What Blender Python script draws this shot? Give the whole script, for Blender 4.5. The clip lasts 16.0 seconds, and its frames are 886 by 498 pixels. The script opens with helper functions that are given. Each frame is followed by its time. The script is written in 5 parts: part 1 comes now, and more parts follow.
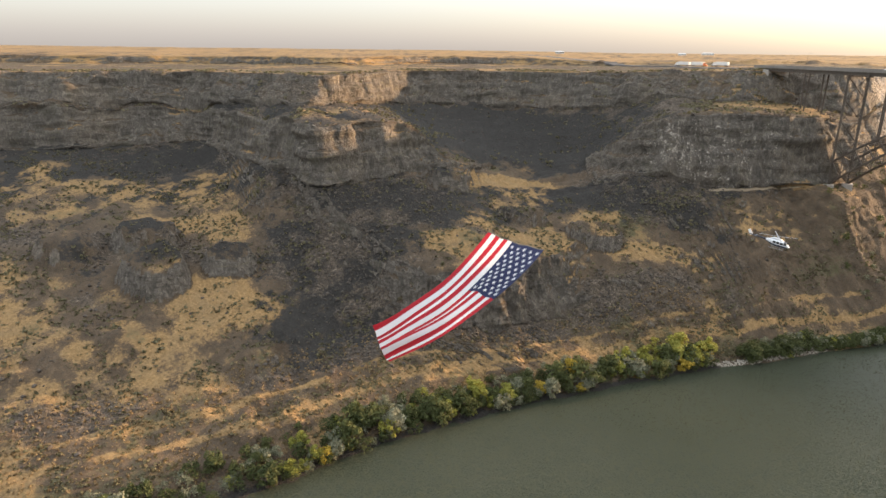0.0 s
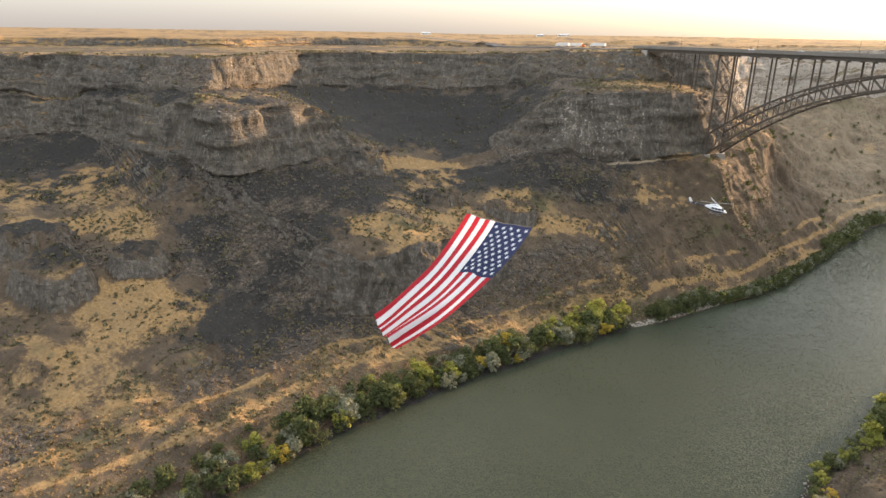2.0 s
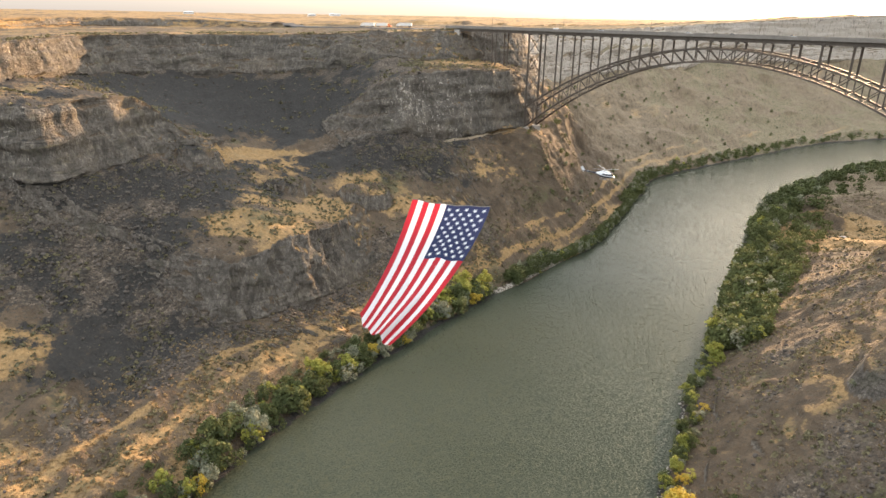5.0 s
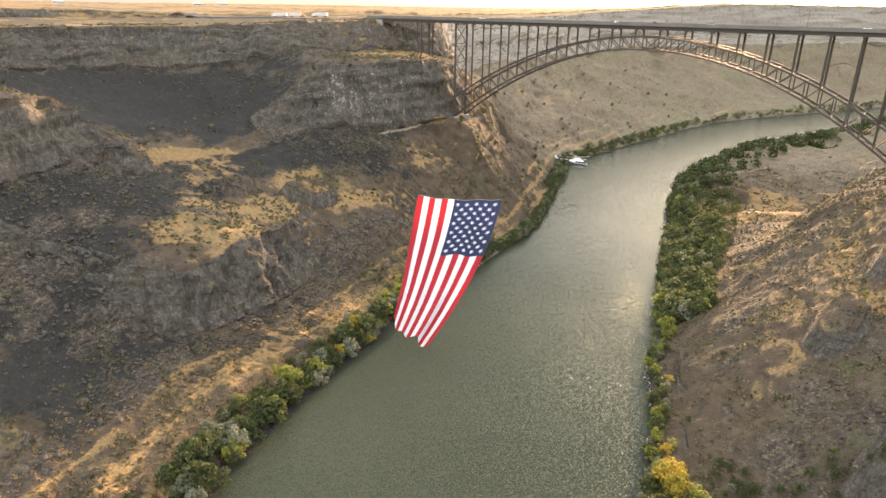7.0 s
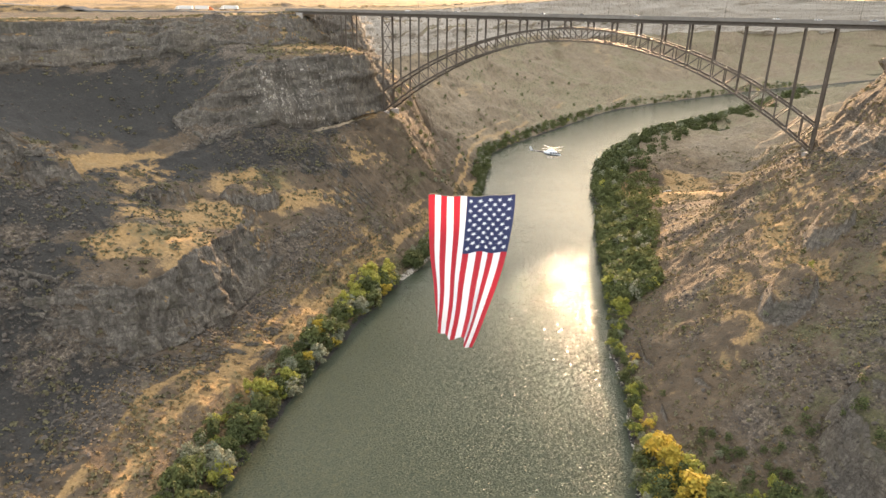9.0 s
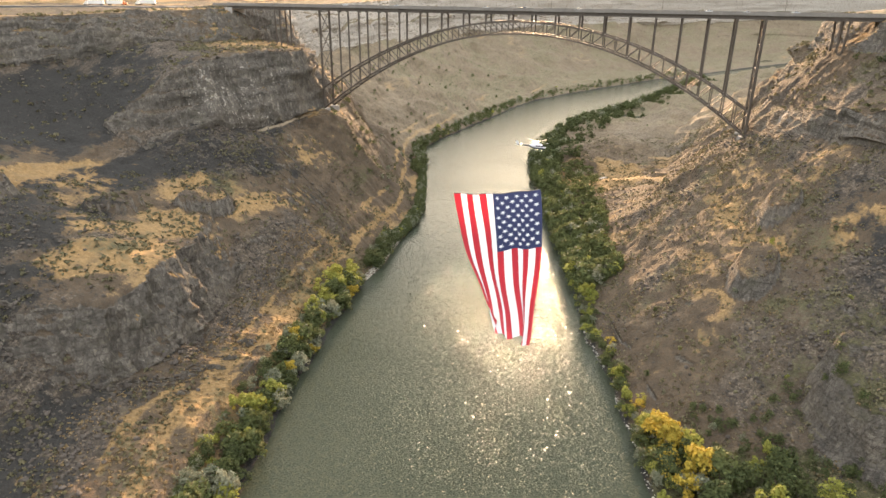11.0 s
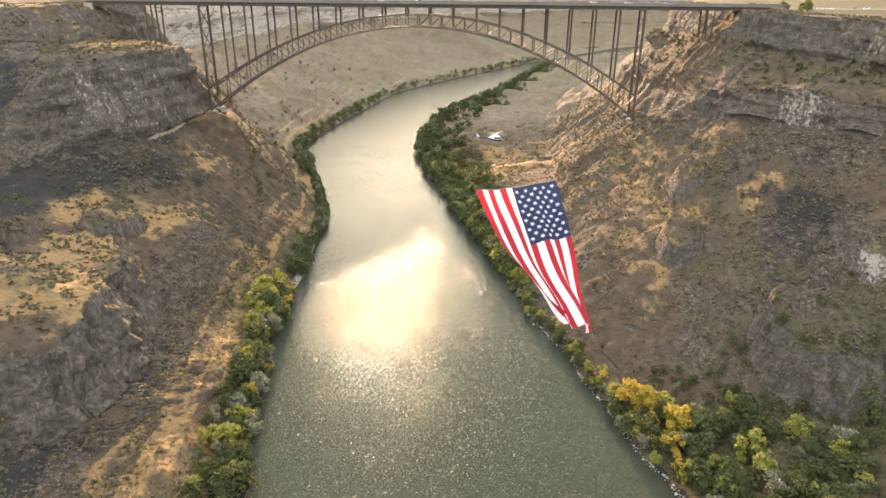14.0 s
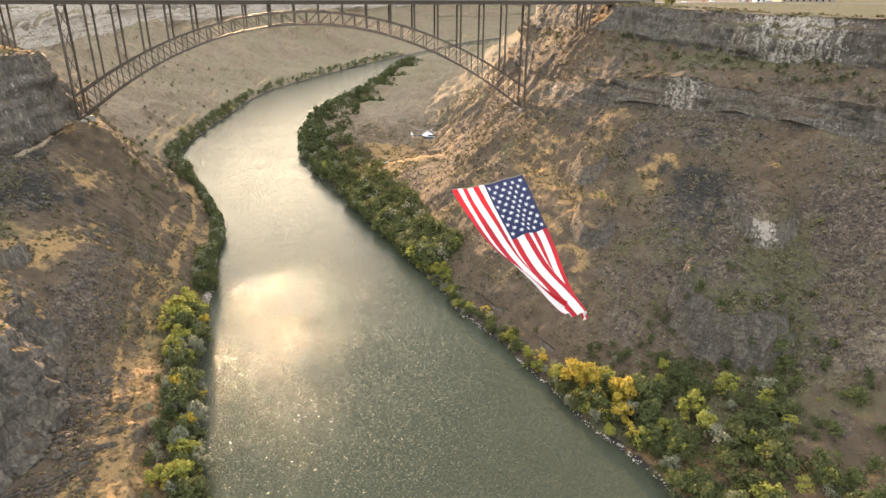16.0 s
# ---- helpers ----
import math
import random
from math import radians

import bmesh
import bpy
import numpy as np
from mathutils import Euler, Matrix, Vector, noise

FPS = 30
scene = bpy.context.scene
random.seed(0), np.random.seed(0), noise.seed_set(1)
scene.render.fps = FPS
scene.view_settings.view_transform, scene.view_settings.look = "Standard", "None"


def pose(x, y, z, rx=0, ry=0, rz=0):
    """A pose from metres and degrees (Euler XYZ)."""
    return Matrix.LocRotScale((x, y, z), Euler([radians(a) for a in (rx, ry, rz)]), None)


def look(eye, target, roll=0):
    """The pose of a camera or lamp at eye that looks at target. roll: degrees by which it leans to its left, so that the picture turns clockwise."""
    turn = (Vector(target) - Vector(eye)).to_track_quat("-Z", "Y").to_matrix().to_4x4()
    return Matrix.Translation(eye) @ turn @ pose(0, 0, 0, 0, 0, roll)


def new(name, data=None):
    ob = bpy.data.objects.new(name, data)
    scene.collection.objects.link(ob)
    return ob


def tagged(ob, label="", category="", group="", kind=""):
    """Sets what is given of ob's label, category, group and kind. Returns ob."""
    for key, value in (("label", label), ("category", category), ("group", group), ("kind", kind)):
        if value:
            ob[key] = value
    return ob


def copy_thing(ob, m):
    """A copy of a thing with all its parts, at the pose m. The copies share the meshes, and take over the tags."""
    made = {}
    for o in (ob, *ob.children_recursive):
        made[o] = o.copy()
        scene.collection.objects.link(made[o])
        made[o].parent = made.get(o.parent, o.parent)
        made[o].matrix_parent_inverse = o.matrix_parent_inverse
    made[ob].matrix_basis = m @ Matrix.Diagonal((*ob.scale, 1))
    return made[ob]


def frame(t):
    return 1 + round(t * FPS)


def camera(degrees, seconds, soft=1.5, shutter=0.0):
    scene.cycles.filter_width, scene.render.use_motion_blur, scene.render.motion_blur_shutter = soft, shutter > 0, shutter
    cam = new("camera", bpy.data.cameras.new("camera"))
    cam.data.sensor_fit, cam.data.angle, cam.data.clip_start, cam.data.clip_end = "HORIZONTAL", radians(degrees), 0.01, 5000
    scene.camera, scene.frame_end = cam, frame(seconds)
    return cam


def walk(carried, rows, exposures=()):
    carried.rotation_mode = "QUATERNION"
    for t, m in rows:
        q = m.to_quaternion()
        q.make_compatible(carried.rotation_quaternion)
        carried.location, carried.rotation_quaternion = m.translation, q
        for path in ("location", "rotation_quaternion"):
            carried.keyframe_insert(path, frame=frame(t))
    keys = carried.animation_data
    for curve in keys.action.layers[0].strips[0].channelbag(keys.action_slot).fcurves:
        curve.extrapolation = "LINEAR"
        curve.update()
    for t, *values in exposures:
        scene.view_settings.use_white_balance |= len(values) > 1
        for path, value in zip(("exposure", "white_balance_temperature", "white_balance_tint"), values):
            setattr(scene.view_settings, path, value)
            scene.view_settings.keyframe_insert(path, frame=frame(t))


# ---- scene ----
cam = camera(69.4, 16.0)
METRES, EYE, TILT, LEAN, TURN = 249.0, 161.5, 0.0, 0.0, 28.1
ROWS = [
    (0.0, 0.0, 0.0, 0.0, 0.22, -17.32, -0.7),
    (0.5, -0.0312, 0.0005, 0.0012, -2.42, -17.75, -0.73),
    (1.0, -0.0635, 0.0024, 0.0005, -5.19, -18.09, -0.76),
    (1.5, -0.0947, 0.0065, 0.0007, -8.29, -18.45, -0.79),
    (2.0, -0.1259, 0.0119, -0.0008, -11.94, -18.71, -0.82),
    (2.5, -0.1553, 0.0197, 0.0, -15.61, -19.02, -0.86),
    (3.0, -0.1851, 0.0295, -0.0003, -19.28, -19.26, -0.9),
    (3.5, -0.2143, 0.0421, -0.0018, -22.66, -19.45, -0.91),
    (4.0, -0.242, 0.0563, -0.0013, -26.0, -19.71, -0.91),
    (4.5, -0.2693, 0.0727, -0.0016, -29.22, -19.91, -0.91),
    (7.0, -0.3851, 0.1719, -0.0002, -41.6, -20.81, -0.79),
    (7.5, -0.4055, 0.1948, -0.0004, -44.0, -20.95, -0.75),
    (8.0, -0.4259, 0.2195, -0.0002, -46.64, -21.08, -0.74),
    (8.5, -0.4445, 0.2443, -0.0003, -49.06, -21.19, -0.73),
    (9.0, -0.4631, 0.2713, 0.0001, -51.23, -21.33, -0.7),
    (11.5, -0.5392, 0.4094, 0.0019, -61.82, -21.88, -0.56),
    (12.0, -0.5515, 0.4385, 0.0016, -63.78, -21.94, -0.53),
    (12.5, -0.5627, 0.4679, 0.0028, -65.81, -22.06, -0.49),
    (13.0, -0.5737, 0.4976, 0.0022, -68.12, -22.11, -0.46),
    (13.5, -0.5822, 0.528, 0.0037, -70.84, -22.25, -0.45),
    (14.0, -0.5898, 0.5583, 0.0039, -74.23, -22.35, -0.43),
    (14.5, -0.5952, 0.5883, 0.0045, -77.84, -22.46, -0.41),
    (15.0, -0.5986, 0.6191, 0.0056, -81.33, -22.57, -0.39),
    (15.5, -0.6007, 0.6496, 0.006, -84.43, -22.63, -0.38),
    (16.0, -0.601, 0.6796, 0.0071, -87.2, -22.71, -0.32),
]
walk(cam, [(t, pose(0, 0, EYE, TILT, LEAN, TURN) @ pose(METRES * x, METRES * y, METRES * z, 90 + pitch, roll, yaw)) for t, x, y, z, yaw, pitch, roll in ROWS], [(0.0, 1.45, 5870, 10), (4.5, 1.80, 5900, 10), (9.0, 1.95, 6080, 10), (16.0, 2.0, 6060, 11)])

# ---- sky, sun, exposure ----
SUN_AZ, SUN_EL = 39.5, 8.8
world = bpy.data.worlds.new("sky")
scene.world = world
world.use_nodes = True
wn = world.node_tree.nodes
wbg = wn["Background"]
sky = wn.new("ShaderNodeTexSky")
sky.sky_type, sky.sun_disc = "NISHITA", False
sky.sun_elevation, sky.sun_rotation = radians(SUN_EL), radians(SUN_AZ)
sky.air_density, sky.dust_density, sky.ozone_density, sky.altitude = 1.0, 7.0, 1.0, 1000
world.node_tree.links.new(sky.outputs[0], wbg.inputs[0])
wbg.inputs[1].default_value = 0.065
# smoke haze: an even warm veil over the whole sky
veil = wn.new("ShaderNodeBackground")
veil.inputs[1].default_value = 1.0
wtc = wn.new("ShaderNodeTexCoord")
wsep = wn.new("ShaderNodeSeparateXYZ")
world.node_tree.links.new(wtc.outputs["Generated"], wsep.inputs[0])
wramp = wn.new("ShaderNodeValToRGB")
wramp.color_ramp.elements[0].position, wramp.color_ramp.elements[0].color = 0.0, (0.200, 0.171, 0.145, 1)
wramp.color_ramp.elements[1].position, wramp.color_ramp.elements[1].color = 0.36, (0.545, 0.515, 0.468, 1)
world.node_tree.links.new(wsep.outputs[2], wramp.inputs[0])
world.node_tree.links.new(wramp.outputs[0], veil.inputs[0])
both = wn.new("ShaderNodeAddShader")
world.node_tree.links.new(wbg.outputs[0], both.inputs[0])
world.node_tree.links.new(veil.outputs[0], both.inputs[1])
world.node_tree.links.new(both.outputs[0], wn["World Output"].inputs[0])

lamp = bpy.data.lights.new("sun", "SUN")
lamp.energy, lamp.angle, lamp.color = 4.5, radians(0.8), (1.0, 0.61, 0.31)
sun = new("sun", lamp)
sdir = Vector((math.sin(radians(SUN_AZ)) * math.cos(radians(SUN_EL)), math.cos(radians(SUN_AZ)) * math.cos(radians(SUN_EL)), math.sin(radians(SUN_EL))))
sun.matrix_world = look(sdir * 900, (0, 0, 0))



# ---- material helpers ----
def material(name):
    m = bpy.data.materials.new(name)
    m.use_nodes = True
    return m, m.node_tree.nodes, m.node_tree.links, m.node_tree.nodes["Principled BSDF"]


def noise_node(n, l, scale, detail=6.0, rough=0.6, vec=None, dist=0.0):
    t = n.new("ShaderNodeTexNoise")
    t.inputs["Scale"].default_value, t.inputs["Detail"].default_value = scale, detail
    t.inputs["Roughness"].default_value, t.inputs["Distortion"].default_value = rough, dist
    if vec is not None:
        l.new(vec, t.inputs["Vector"])
    return t.outputs["Fac"]


def ramp(n, l, fac, stops):
    r = n.new("ShaderNodeValToRGB")
    while len(r.color_ramp.elements) < len(stops):
        r.color_ramp.elements.new(0.5)
    for e, (p, c) in zip(r.color_ramp.elements, stops):
        e.position, e.color = p, (c[0], c[1], c[2], 1) if isinstance(c, tuple) else (c, c, c, 1)
    l.new(fac, r.inputs[0])
    return r.outputs[0]


def mix(n, l, fac, a, b, kind="MIX"):
    m = n.new("ShaderNodeMix")
    m.data_type, m.blend_type = "RGBA", kind
    for sock, v in ((m.inputs[0], fac), (m.inputs[6], a), (m.inputs[7], b)):
        if isinstance(v, (int, float)):
            sock.default_value = v
        elif isinstance(v, tuple):
            sock.default_value = (*v, 1)
        else:
            l.new(v, sock)
    return m.outputs[2]


def maths(n, l, op, a, b=0.5, clamp=False):
    m = n.new("ShaderNodeMath")
    m.operation, m.use_clamp = op, clamp
    for sock, v in ((m.inputs[0], a), (m.inputs[1], b)):
        if isinstance(v, (int, float)):
            sock.default_value = v
        else:
            l.new(v, sock)
    return m.outputs[0]


def bump(n, l, height, strength, distance, bsdf, after=None):
    b = n.new("ShaderNodeBump")
    b.inputs["Strength"].default_value, b.inputs["Distance"].default_value = strength, distance
    l.new(height, b.inputs["Height"])
    if after is not None:
        l.new(after, b.inputs["Normal"])
    l.new(b.outputs[0], bsdf.inputs["Normal"])
    return b.outputs[0]


def coords(n, l, scale=(1, 1, 1)):
    g = n.new("ShaderNodeNewGeometry")
    m = n.new("ShaderNodeMapping")
    m.inputs["Scale"].default_value = scale
    l.new(g.outputs["Position"], m.inputs[0])
    return m.outputs[0]


def plain(name, colour, rough=0.7, metal=0.0, grain=0.0, scale=3.0, spread=0.25):
    m, n, l, b = material(name)
    b.inputs["Roughness"].default_value, b.inputs["Metallic"].default_value = rough, metal
    c = coords(n, l)
    f = noise_node(n, l, scale, 5, 0.6, c)
    g = noise_node(n, l, scale * 0.12, 3, 0.5, c)
    k = maths(n, l, "ADD", maths(n, l, "MULTIPLY", f, 0.5), maths(n, l, "MULTIPLY", g, 0.5))
    lo, hi = tuple(v * (1 - spread) for v in colour), tuple(min(1, v * (1 + spread)) for v in colour)
    l.new(ramp(n, l, k, [(0.3, lo), (0.7, hi)]), b.inputs["Base Color"])
    if grain:
        bump(n, l, f, grain, 0.05, b)
    return m


def terrain_material():
    m, n, l, b = material("canyon_ground")
    at = n.new("ShaderNodeAttribute")
    at.attribute_name = "cover"
    sep = n.new("ShaderNodeSeparateColor")
    l.new(at.outputs["Color"], sep.inputs[0])
    sand, rub, green, cliff = sep.outputs[0], sep.outputs[1], sep.outputs[2], at.outputs["Alpha"]
    p = coords(n, l)
    pv = coords(n, l, (1, 1, 0.30))
    ph = coords(n, l, (0.25, 0.25, 1.6))
    big = noise_node(n, l, 0.02, 5, 0.6, p)
    mid = noise_node(n, l, 0.11, 7, 0.65, p)
    fine = noise_node(n, l, 0.7, 8, 0.7, p)
    tiny = noise_node(n, l, 2.6, 5, 0.7, p)
    cols = noise_node(n, l, 0.34, 5, 0.58, pv, 0.3)
    strata = noise_node(n, l, 0.28, 6, 0.65, ph, 0.6)
    # weathered soil with dark stones
    soil = ramp(n, l, mid, [(0.3, (0.060, 0.045, 0.031)), (0.55, (0.108, 0.079, 0.051)), (0.75, (0.180, 0.130, 0.079))])
    soil = mix(n, l, ramp(n, l, fine, [(0.50, 0.0), (0.62, 0.65)]), soil, (0.060, 0.053, 0.042))
    soil = mix(n, l, ramp(n, l, tiny, [(0.56, 0.0), (0.66, 0.5)]), soil, (0.20, 0.165, 0.115))
    # cured grass
    grass = ramp(n, l, fine, [(0.28, (0.145, 0.092, 0.042)), (0.5, (0.265, 0.170, 0.074)), (0.72, (0.39, 0.262, 0.120))])
    grass = mix(n, l, ramp(n, l, mid, [(0.42, 0.0), (0.66, 0.45)]), grass, (0.20, 0.148, 0.085))
    grass = mix(n, l, ramp(n, l, tiny, [(0.57, 0.0), (0.67, 0.6)]), grass, (0.075, 0.070, 0.040))
    # basalt rubble in two sizes of block
    v = n.new("ShaderNodeTexVoronoi")
    v.inputs["Scale"].default_value = 0.62
    l.new(p, v.inputs["Vector"])
    vs = n.new("ShaderNodeSeparateColor")
    l.new(v.outputs["Color"], vs.inputs[0])
    v2 = n.new("ShaderNodeTexVoronoi")
    v2.inputs["Scale"].default_value = 1.7
    l.new(p, v2.inputs["Vector"])
    vs2 = n.new("ShaderNodeSeparateColor")
    l.new(v2.outputs["Color"], vs2.inputs[0])
    lump = maths(n, l, "ADD", maths(n, l, "MULTIPLY", vs.outputs[0], 0.45), maths(n, l, "MULTIPLY", vs2.outputs[0], 0.55))
    rubble = ramp(n, l, lump, [(0.1, (0.044, 0.036, 0.029)), (0.5, (0.082, 0.067, 0.051)), (0.72, (0.124, 0.100, 0.075)), (0.95, (0.210, 0.172, 0.128))])
    rubble = mix(n, l, ramp(n, l, mid, [(0.52, 0.0), (0.68, 0.6)]), rubble, (0.14, 0.112, 0.075))
    # standing rock: jointed blocks in beds
    vb = n.new("ShaderNodeTexVoronoi")
    vb.inputs["Scale"].default_value = 0.36
    vb.inputs["Randomness"].default_value = 0.9
    bw = n.new("ShaderNodeVectorMath")
    bw.operation = "ADD"
    bs = n.new("ShaderNodeVectorMath")
    bs.operation = "SCALE"
    bs.inputs["Scale"].default_value = 3.0
    bn = n.new("ShaderNodeTexNoise")
    bn.inputs["Scale"].default_value = 0.13
    bn.inputs["Detail"].default_value = 4.0
    l.new(p, bn.inputs["Vector"])
    l.new(bn.outputs["Color"], bs.inputs[0])
    l.new(coords(n, l, (1, 1, 0.42)), bw.inputs[0])
    l.new(bs.outputs[0], bw.inputs[1])
    l.new(bw.outputs[0], vb.inputs["Vector"])
    vbs = n.new("ShaderNodeSeparateColor")
    l.new(vb.outputs["Color"], vbs.inputs[0])
    vc = n.new("ShaderNodeTexVoronoi")
    vc.inputs["Scale"].default_value = 1.0
    l.new(bw.outputs[0], vc.inputs["Vector"])
    vcs = n.new("ShaderNodeSeparateColor")
    l.new(vc.outputs["Color"], vcs.inputs[0])
    block = maths(n, l, "ADD", maths(n, l, "MULTIPLY", cols, 0.34), maths(n, l, "ADD", maths(n, l, "MULTIPLY", vbs.outputs[0], 0.30), maths(n, l, "MULTIPLY", vcs.outputs[0], 0.30)))
    rock = ramp(n, l, block, [(0.20, (0.082, 0.073, 0.061)), (0.42, (0.118, 0.104, 0.086)), (0.60, (0.155, 0.136, 0.111)), (0.82, (0.220, 0.190, 0.153))])
    rock = mix(n, l, ramp(n, l, strata, [(0.36, 0.65), (0.46, 0.0)]), rock, (0.055, 0.048, 0.040))
    rock = mix(n, l, ramp(n, l, big, [(0.52, 0.0), (0.70, 0.4)]), rock, (0.215, 0.170, 0.120))
    rock = mix(n, l, ramp(n, l, strata, [(0.58, 0.0), (0.67, 0.6)]), rock, (0.150, 0.128, 0.080))
    rock = mix(n, l, ramp(n, l, mid, [(0.55, 0.0), (0.70, 0.5)]), rock, (0.085, 0.082, 0.052))
    # joints between the blocks, pale scars of bare stone, far rock paled for haze
    vj = n.new("ShaderNodeTexVoronoi")
    vj.feature = "DISTANCE_TO_EDGE"
    vj.inputs["Scale"].default_value = 0.42
    warp = n.new("ShaderNodeVectorMath")
    warp.operation = "ADD"
    wsc = n.new("ShaderNodeVectorMath")
    wsc.operation = "SCALE"
    wsc.inputs["Scale"].default_value = 2.5
    wt = n.new("ShaderNodeTexNoise")
    wt.inputs["Scale"].default_value = 0.35
    l.new(p, wt.inputs["Vector"])
    l.new(wt.outputs["Color"], wsc.inputs[0])
    l.new(coords(n, l, (1, 1, 0.45)), warp.inputs[0])
    l.new(wsc.outputs[0], warp.inputs[1])
    l.new(warp.outputs[0], vj.inputs["Vector"])
    joint = ramp(n, l, vj.outputs["Distance"], [(0.0, 0.0), (0.10, 1.0)])
    rock = mix(n, l, maths(n, l, "MULTIPLY", maths(n, l, "SUBTRACT", 1.0, joint), 0.45), rock, (0.055, 0.048, 0.040))
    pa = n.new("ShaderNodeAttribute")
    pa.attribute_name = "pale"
    scar_haze = maths(n, l, "ADD", pa.outputs["Fac"], maths(n, l, "ADD", maths(n, l, "MULTIPLY", maths(n, l, "SUBTRACT", cols, 0.5), 1.2), maths(n, l, "MULTIPLY", maths(n, l, "SUBTRACT", fine, 0.5), 1.6)))
    rock = mix(n, l, ramp(n, l, scar_haze, [(0.40, 0.0), (0.62, 0.85)]), rock, mix(n, l, fine, (0.30, 0.265, 0.22), (0.56, 0.50, 0.42)))
    sage = ramp(n, l, fine, [(0.3, (0.045, 0.042, 0.023)), (0.55, (0.095, 0.088, 0.047)), (0.75, (0.18, 0.155, 0.088))])
    jit = maths(n, l, "ADD", maths(n, l, "MULTIPLY", maths(n, l, "SUBTRACT", fine, 0.5), 1.0), maths(n, l, "MULTIPLY", maths(n, l, "SUBTRACT", mid, 0.5), 1.1))

    def edge(s):
        return ramp(n, l, maths(n, l, "ADD", s, jit), [(0.36, 0.0), (0.64, 1.0)])
    c = mix(n, l, edge(rub), soil, rubble)
    c = mix(n, l, edge(sand), c, grass)
    c = mix(n, l, edge(green), c, sage)
    # haze painted into the far ground colour; scars and the gravel road pale too
    haze_and_gravel = maths(n, l, "MULTIPLY", ramp(n, l, scar_haze, [(0.30, 0.0), (0.85, 0.62)]), pa.outputs["Fac"])
    c = mix(n, l, haze_and_gravel, c, mix(n, l, mid, (0.26, 0.212, 0.142), (0.45, 0.365, 0.250)))
    # fine dark basalt scree; the same colour paints shade on crags and shore
    sc = n.new("ShaderNodeAttribute")
    sc.attribute_name = "scree_shade"
    scree_shade = ramp(n, l, fine, [(0.3, (0.027, 0.026, 0.024)), (0.6, (0.043, 0.040, 0.035)), (0.8, (0.070, 0.063, 0.052))])
    torn = maths(n, l, "ADD", sc.outputs["Fac"], maths(n, l, "MULTIPLY", maths(n, l, "SUBTRACT", mid, 0.5), maths(n, l, "MULTIPLY", 1.5, ramp(n, l, sc.outputs["Fac"], [(0.0, 0.0), (0.25, 1.0)]))))
    c = mix(n, l, edge(torn), c, scree_shade)
    c = mix(n, l, edge(cliff), c, rock)
    l.new(c, b.inputs["Base Color"])
    b.inputs["Roughness"].default_value = 0.95
    b.inputs["Specular IOR Level"].default_value = 0.15
    stone = maths(n, l, "MULTIPLY", maths(n, l, "ADD", v.outputs["Distance"], maths(n, l, "MULTIPLY", v2.outputs["Distance"], 0.5)), maths(n, l, "ADD", rub, 0.15))
    h = maths(n, l, "ADD", maths(n, l, "MULTIPLY", fine, 0.8), maths(n, l, "MULTIPLY", cols, maths(n, l, "MULTIPLY", cliff, 0.5)))
    h = maths(n, l, "SUBTRACT", maths(n, l, "ADD", h, maths(n, l, "MULTIPLY", tiny, 0.3)), stone)
    h = maths(n, l, "ADD", h, maths(n, l, "MULTIPLY", strata, maths(n, l, "MULTIPLY", cliff, 1.5)))
    h = maths(n, l, "ADD", h, maths(n, l, "MULTIPLY", maths(n, l, "ADD", vbs.outputs[0], maths(n, l, "MULTIPLY", vcs.outputs[0], 0.4)), maths(n, l, "MULTIPLY", cliff, 0.9)))
    h = maths(n, l, "ADD", h, maths(n, l, "MULTIPLY", joint, maths(n, l, "MULTIPLY", cliff, 0.4)))
    bump(n, l, h, 0.75, 1.0, b)
    return m


